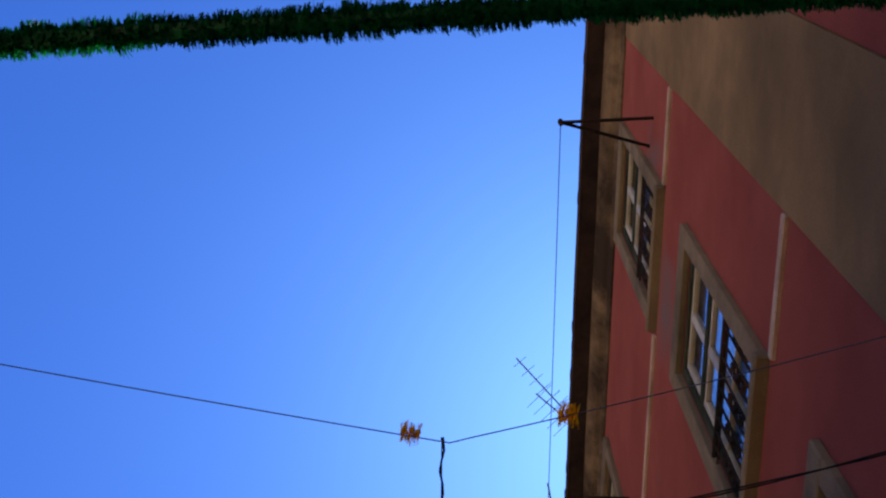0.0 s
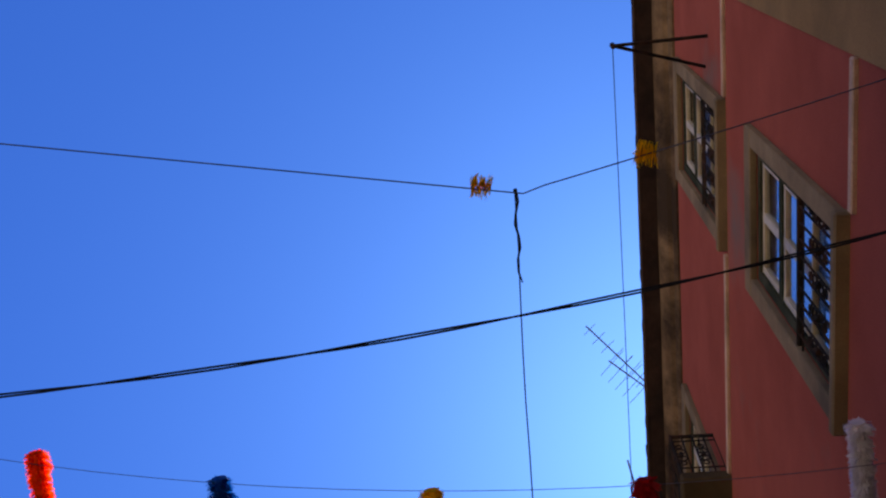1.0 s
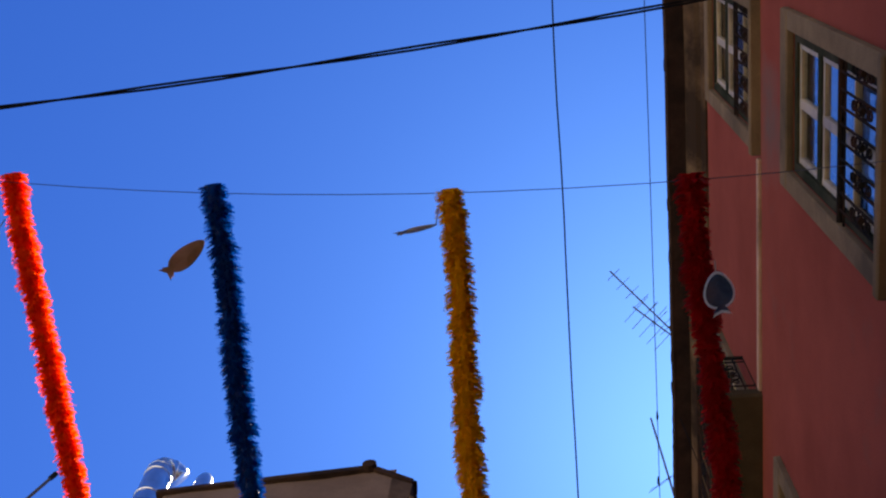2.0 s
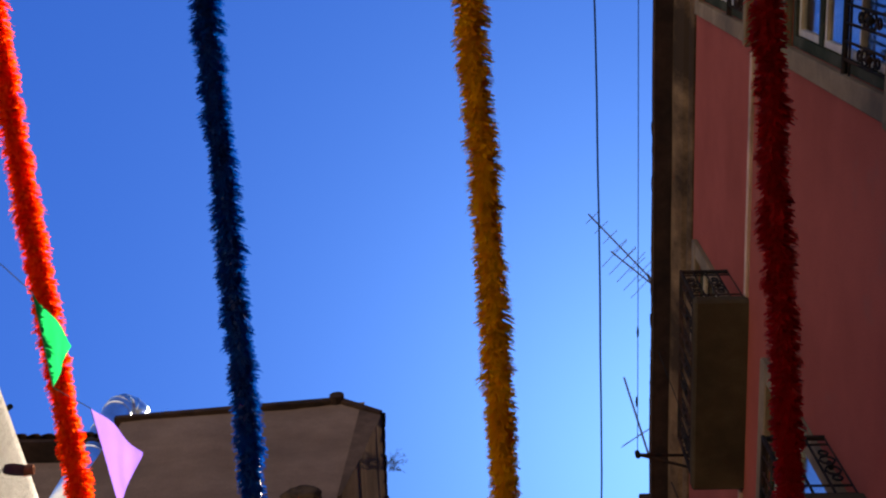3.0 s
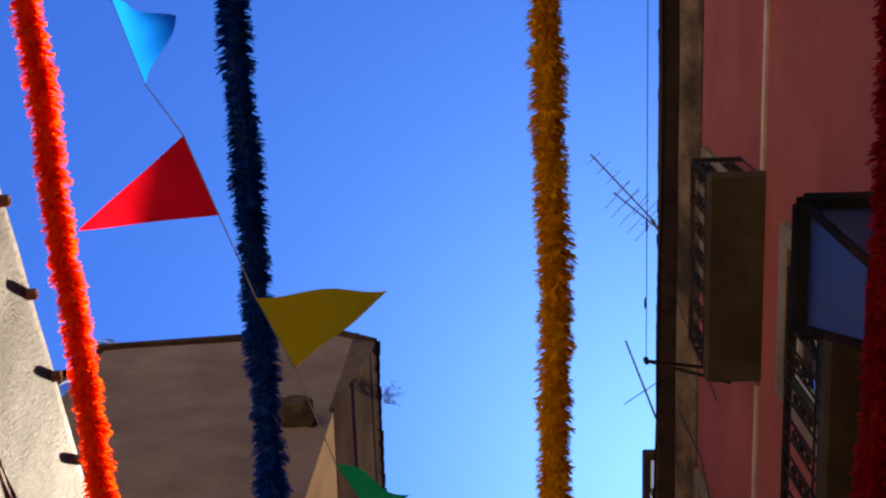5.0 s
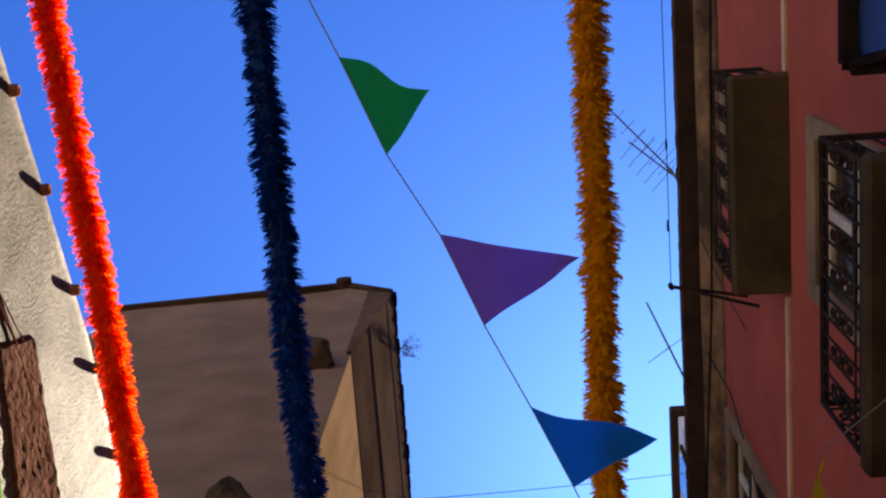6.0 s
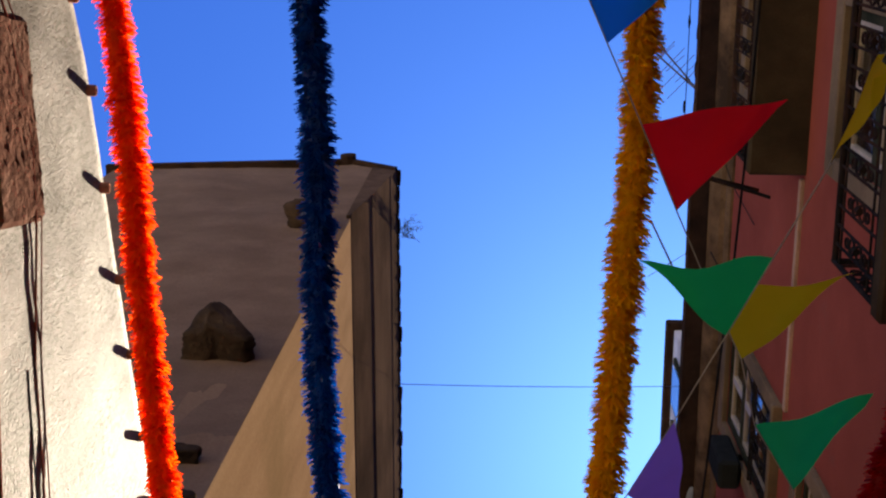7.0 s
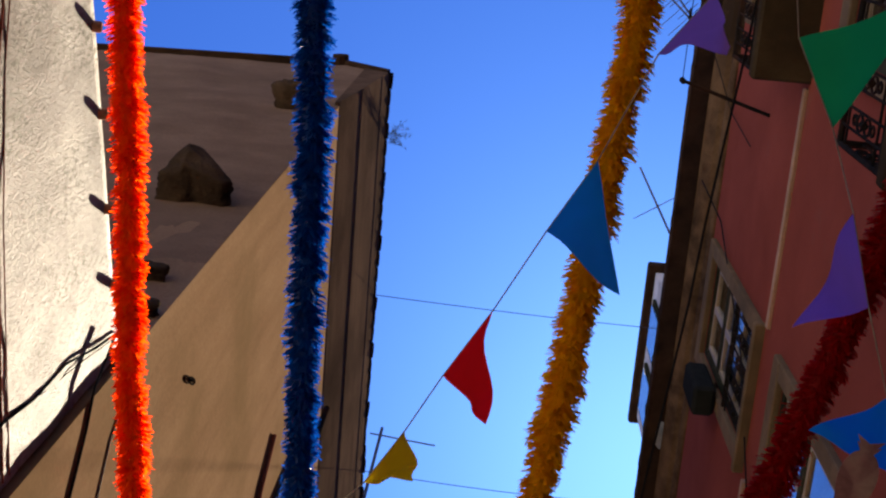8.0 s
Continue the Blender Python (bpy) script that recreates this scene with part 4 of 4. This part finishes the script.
# ---- tinsel ----
def fringe(path, r, per_metre, width=0.0046, seed=0, lean=0.35):
    """Foil strips wound on a bent path in a tight spiral: each turn stands out as a ragged tuft."""
    rnd = random.Random(seed)
    pts = [Vector(p) for p in path]
    acc = [0.0]
    for a, b in zip(pts, pts[1:]):
        acc.append(acc[-1] + (b - a).length)
    total = acc[-1]
    verts, faces = [], []
    k = 0
    count = int(total * per_metre)
    for i in range(count):
        s = total * (i + rnd.random()) / count
        while k < len(pts) - 2 and acc[k + 1] < s:
            k += 1
        f = (s - acc[k]) / max(acc[k + 1] - acc[k], 1e-6)
        p, t = pts[k].lerp(pts[k + 1], f), (pts[k + 1] - pts[k]).normalized()
        a = t.cross(Vector((0.3, 0.1, 0.9))).normalized()
        b = t.cross(a)
        swirl = rnd.uniform(0, math.tau)
        out = a * math.cos(swirl) + b * math.sin(swirl)
        side = t.cross(out)
        turn = (s / 0.024 + swirl / math.tau + 1.6 * noise.noise((s * 17, seed, 3))) % 1.0
        crest = 1 - abs(2 * turn - 1)
        clump = noise.noise((s * 30 + seed, math.cos(swirl) * 1.4, math.sin(swirl) * 1.4 + seed))
        rr = r * (0.76 + 0.15 * crest + 0.36 * clump + rnd.uniform(-0.10, 0.12)) * (1 + 0.16 * noise.noise((s * 6, seed, 1)))
        w = width * rnd.uniform(0.6, 1.3)
        twist = rnd.uniform(-1, 1)
        wd = (side * math.cos(twist) + t * math.sin(twist)) * w
        ln = lean * 0.6 + (0.5 - turn) * 0.25 + 0.3 * clump + rnd.uniform(-0.2, 0.2)
        mid = p + out * rr * 0.6 + t * rr * ln * 0.4
        tip = p + out * rr + t * rr * ln + side * rr * rnd.uniform(-0.2, 0.2)
        n = len(verts)
        verts += [p - wd * 0.5, p + wd * 0.5, mid + wd * 0.5, mid - wd * 0.5, tip + wd * 0.3, tip - wd * 0.3]
        faces += [(n, n + 1, n + 2, n + 3), (n + 3, n + 2, n + 4, n + 5)]
    me = bpy.data.meshes.new("foil_fringe")
    me.from_pydata([tuple(v) for v in verts], [], faces)
    return me


def garland(colour, label, path, r=0.0395, per_metre=8500, seed=0, lean=0.35):
    g = thing("tinsel_garland", label, "garland", "tinsel garlands over the lane", at=path[0])
    bpy.context.view_layer.update()
    me = fringe(path, r, per_metre, seed=seed, lean=lean)
    me.materials.append(TINSEL[colour])
    tagged(under(new("foil_fringe", me), g), kind="stuff")
    bm = bmesh.new()
    rod(bm, path, r * 0.55, 8)
    under(part("core", bm, TINSEL[colour]), g)


def along(cx, cz, first, tail, n=64, rough=0.014, seed=0):
    out = []
    for i in range(n + 1):
        s = -1 + 2 * i / n
        y = 1.75 + 6.25 * i / n
        out.append(Vector((poly3(cx, s) + rough * noise.noise((y * 2.3, seed, 0)), y, poly3(cz, s) + rough * noise.noise((y * 2.3, seed, 9)))))
    for i, p in enumerate(out[:6]):
        p += (Vector(first) - Vector((out[0]))) * (1 - i / 6) if i else Vector((0, 0, 0))
    out[0] = Vector(first)
    end = out[-1]
    return out + [end.lerp(Vector(tail), k / 10) for k in range(1, 11)]


garland("orange", "bright orange tinsel garland lit by the sun", along((-0.501, 0.147, -0.039, -0.009), (4.072, 0.001, 0.002, -0.003), (-0.683, 1.698, 4.133), (-0.35, 11.0, 4.1), seed=1), seed=1)
garland("blue", "dark blue tinsel garland hung along the lane", along((-0.06, 0.035, 0.018, 0.017), (3.859, -0.007, 0.002, -0.003), (-0.105, 1.715, 3.929), (0.1, 11.0, 4.05), seed=2), seed=2)
garland("yellow", "amber yellow tinsel garland hung along the lane", along((0.546, -0.04, -0.189, -0.069), (3.726, -0.019, 0.003, -0.005), (0.479, 1.739, 3.84), (-0.3, 11.0, 4.05), seed=3), seed=3)
garland("red", "deep red tinsel garland hung along the lane", along((1.165, -0.2, -0.49, -0.132), (3.708, 0.0, 0.005, -0.007), (1.037, 1.731, 3.826), (-0.7, 11.0, 4.1), seed=4), seed=4)
garland("white", "white tinsel garland beside the pink facade", [Vector((1.668 + 0.01 * k, 1.74 + 0.1 * k, 4.13 + 0.002 * k)) for k in range(60)], seed=5)
garland("green", "dark green tinsel garland strung across the lane", [Vector((-2.4 + 0.1225 * k, -0.025 - 0.0098 * k * 1.0 + 0.00003 * k * k, 3.52 + 0.0038 * k + 0.01 * noise.noise((k * 0.3, 0, 0)))) for k in range(41)], r=0.042, seed=6, lean=0.1)
strand("far_garland_wire", "thin wire holding the far garland ends", sag((-1.08, 11.0, 4.1), (2.5, 11.0, 4.2), 0.1), 0.003, ROPE, "wire")
for c in ((0.655, 1.012, 4.205), (1.11, 0.955, 4.225)):
    tuft = thing("rope_tuft", "small yellow tinsel tuft tied on the rope", "tuft", "tufts on the rope", at=c)
    bpy.context.view_layer.update()
    me = fringe([Vector(c) + Vector((-0.028, -0.003, 0)), Vector(c), Vector(c) + Vector((0.028, 0.003, 0))], 0.040, 2600, seed=int(c[0] * 100), lean=0.0)
    me.materials.append(TINSEL["yellow"])
    tagged(under(new("foil_fringe", me), tuft), kind="stuff")


# ---- bunting ----
FLAGS = [
    ("green", (-0.60, 2.973, 4.0), (-0.575, 3.215, 3.99), (-0.512, 3.105, 3.985)),
    ("purple", (-0.473, 3.256, 3.95), (-0.431, 3.523, 3.95), (-0.345, 3.36, 3.93)),
    ("azure", (-0.324, 3.593, 3.883), (-0.29, 3.775, 3.957), (-0.16, 3.624, 3.727)),
    ("red", (-0.152, 3.845, 3.685), (-0.09, 3.996, 3.66), (-0.336, 4.002, 3.574)),
    ("yellow", (-0.002, 4.122, 3.518), (0.052, 4.276, 3.573), (0.241, 4.101, 3.465)),
    ("green", (0.132, 4.43, 3.478), (0.182, 4.611, 3.62), (0.272, 4.49, 3.47)),
    ("purple", (0.261, 4.761, 3.644), (0.331, 4.908, 3.56), (0.494, 4.775, 3.462)),
    ("azure", (0.402, 5.069, 3.586), (0.47, 5.22, 3.574), (0.605, 5.071, 3.412)),
    ("red", (0.525, 5.343, 3.525), (0.59, 5.489, 3.55), (0.735, 5.285, 3.44)),
    ("yellow", (0.66, 5.64, 3.6), (0.734, 5.789, 3.677), (0.879, 5.585, 3.527)),
    ("green", (0.783, 5.95, 3.763), (0.875, 6.103, 3.808), (0.971, 5.855, 3.672)),
    ("purple", (0.876, 6.204, 3.6), (0.927, 6.359, 3.6), (0.757, 6.347, 3.407)),
    ("azure", (0.984, 6.512, 3.6), (1.05, 6.66, 3.6), (0.828, 6.521, 3.449)),
    ("yellow", (0.972, 5.256, 3.79), (0.79, 5.376, 3.383), (0.86, 5.24, 3.40)),
    ("green", (0.7, 5.499, 3.304), (0.67, 5.679, 3.481), (0.501, 5.497, 3.251)),
    ("purple", (0.61, 5.877, 3.598), (0.522, 5.967, 3.487), (0.598, 5.934, 3.295)),
    ("azure", (0.464, 6.163, 3.634), (0.387, 6.258, 3.511), (0.494, 6.298, 3.348)),
    ("red", (0.316, 6.408, 3.545), (0.243, 6.55, 3.6), (0.313, 6.51, 3.327)),
    ("yellow", (0.186, 6.658, 3.6), (0.122, 6.763, 3.6), (0.216, 6.636, 3.369)),
]


def flag(colour, a, b, tip, seed):
    """A limp triangle between two points of its string and a free tip."""
    a, b, tip = Vector(a), Vector(b), Vector(tip)
    n = 10
    nrm = (b - a).cross(tip - a).normalized()
    bm = bmesh.new()
    rows = []
    for i in range(n + 1):
        s = i / n
        p, q = a.lerp(tip, s), b.lerp(tip, s)
        row = []
        for j in range(n + 1 - i):
            f = j / max(n - i, 1)
            ripple = 0.016 * math.sin(s * 5.0 + f * 2.2 + seed * 1.7) * math.sin(s * math.pi * 0.9) + 0.006 * math.sin(f * 7 + seed)*s
            row.append(bm.verts.new(p.lerp(q, f) + nrm * ripple))
        rows.append(row)
    for i in range(n):
        for j in range(n - i):
            bm.faces.new((rows[i][j], rows[i][j + 1], rows[i + 1][j]))
            if j < n - i - 1:
                bm.faces.new((rows[i][j + 1], rows[i + 1][j + 1], rows[i + 1][j]))
    return bm


def bunting(label, rows, ends):
    b = thing("bunting", label, "bunting", "bunting over the lane", at=rows[0][1])
    bpy.context.view_layer.update()
    pts = [Vector(ends[0])]
    for k, (colour, p, q, tip) in enumerate(rows):
        under(part("flag", flag(colour, p, q, tip, k), CLOTH[colour], label=colour.replace("azure", "bright blue") + " triangular flag", smooth=True), b)
        pts += [Vector(p), Vector(q)]
    pts.append(Vector(ends[1]))
    bm = bmesh.new()
    rod(bm, pts, 0.0013, 5)
    under(part("string", bm, LINE), b)


bunting("string of coloured triangular flags crossing the lane", [("yellow", (-0.90, 2.58, 4.12), (-0.79, 2.82, 4.07), (-0.93, 2.90, 3.95))] + FLAGS[:13], ((-2.4, 1.2, 5.0), (WX, 8.6, 4.6)))
bunting("second string of coloured triangular flags from the pink house", FLAGS[13:], ((WX, 4.45, 4.5), (LX, 8.4, 4.4)))


# ---- paper fish ----
def paper_fish(at, size, rot, colour, rimcol, label, girth=1.0):
    f = thing("paper_fish", label, "decoration", "paper fish on the garlands", at=at)
    f.rotation_euler = [radians(v) for v in rot]
    outline = [(0.5 * math.cos(t), 0.2 * girth * math.sin(t) * (1.0 - 0.25 * math.cos(t))) for t in [math.pi * 0.93 * k / 12 for k in range(13)]]
    outline += [(-0.68, 0.17 * girth ** 0.5), (-0.60, 0.0), (-0.68, -0.17 * girth ** 0.5)] + [(x, -y) for x, y in outline[::-1]][:-1]
    for name, k, z, mat in (("outline", 1.0, 0.0, rimcol), ("body", 0.86, 0.0015, colour)):
        for sgn in ((1, -1) if name == "body" else (1,)):
            bm = bmesh.new()
            lo = [bm.verts.new((x * size * k, y * size * k, z * sgn - 0.0006)) for x, y in outline]
            hi = [bm.verts.new((x * size * k, y * size * k, z * sgn + 0.0006)) for x, y in outline]
            bm.faces.new(lo[::-1]), bm.faces.new(hi)
            for i in range(len(lo)):
                bm.faces.new((lo[i], lo[(i + 1) % len(lo)], hi[(i + 1) % len(lo)], hi[i]))
            part(name, bm, mat, f)
    bm = bmesh.new()
    rod(bm, [(0.47 * size, 0, 0), (0.6 * size, 0.01, 0.04)], 0.0015, 4)
    part("thread", bm, LINE, f)


BROWNCARD = surface("brown_card", (0.30, 0.17, 0.10), (0.2, 0.11, 0.07), (0.4, 0.22, 0.2), 20, 90, 0.1, 0.001)
GREYCARD = surface("silver_card", (0.35, 0.42, 0.55), (0.22, 0.25, 0.32), (0.5, 0.4, 0.42), 20, 90, 0.1, 0.001)
BLUECARD = surface("blue_card", (0.05, 0.10, 0.24), (0.03, 0.04, 0.08), (0.1, 0.07, 0.08), 20, 90, 0.1, 0.001)
PINKCARD = surface("mottled_card", (0.30, 0.15, 0.15), (0.17, 0.08, 0.085), (0.34, 0.24, 0.2), 26, 90, 0.1, 0.001)
YELLOWCARD = surface("yellow_card", (0.62, 0.42, 0.02), (0.5, 0.32, 0.02), None, 20, 90, 0.1, 0.001)
WHITECARD = sheer("white_card", (0.85, 0.85, 0.87), 0.5, 0.004, 0.5, 0.1)
paper_fish((-0.187, 1.887, 3.913), 0.125, (12, 8, -38), BROWNCARD, BROWNCARD, "brown paper fish hanging from the blue garland")
paper_fish((1.058, 1.93, 3.56), 0.088, (6, 4, -98), BLUECARD, WHITECARD, "silver blue paper fish with a white edge", 1.9)
paper_fish((0.925, 6.63, 3.5), 0.12, (10, 12, 104), PINKCARD, PINKCARD, "mottled pink brown paper fish beside the red garland", 1.25)
paper_fish((0.41, 1.80, 3.72), 0.085, (60, 5, -12), GREYCARD, GREYCARD, "pale grey paper fish hanging from the yellow garland")
paper_fish((-0.68, 1.834, 3.907), 0.11, (20, 10, -52), YELLOWCARD, YELLOWCARD, "yellow paper fish hanging from the orange garland")

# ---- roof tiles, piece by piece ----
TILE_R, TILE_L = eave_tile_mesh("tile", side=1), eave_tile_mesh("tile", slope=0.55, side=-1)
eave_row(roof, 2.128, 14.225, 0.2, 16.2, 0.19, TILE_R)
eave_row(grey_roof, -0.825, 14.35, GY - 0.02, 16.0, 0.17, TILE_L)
for i in range(27):
    t = new("tile", TILE_R)
    t.matrix_world = pose(-8.3 + 0.165 * i, 8.17 + random.uniform(-0.01, 0.01), 15.165, 0, 0, 90 + random.uniform(-3, 3))
    under(t, rear_roof)
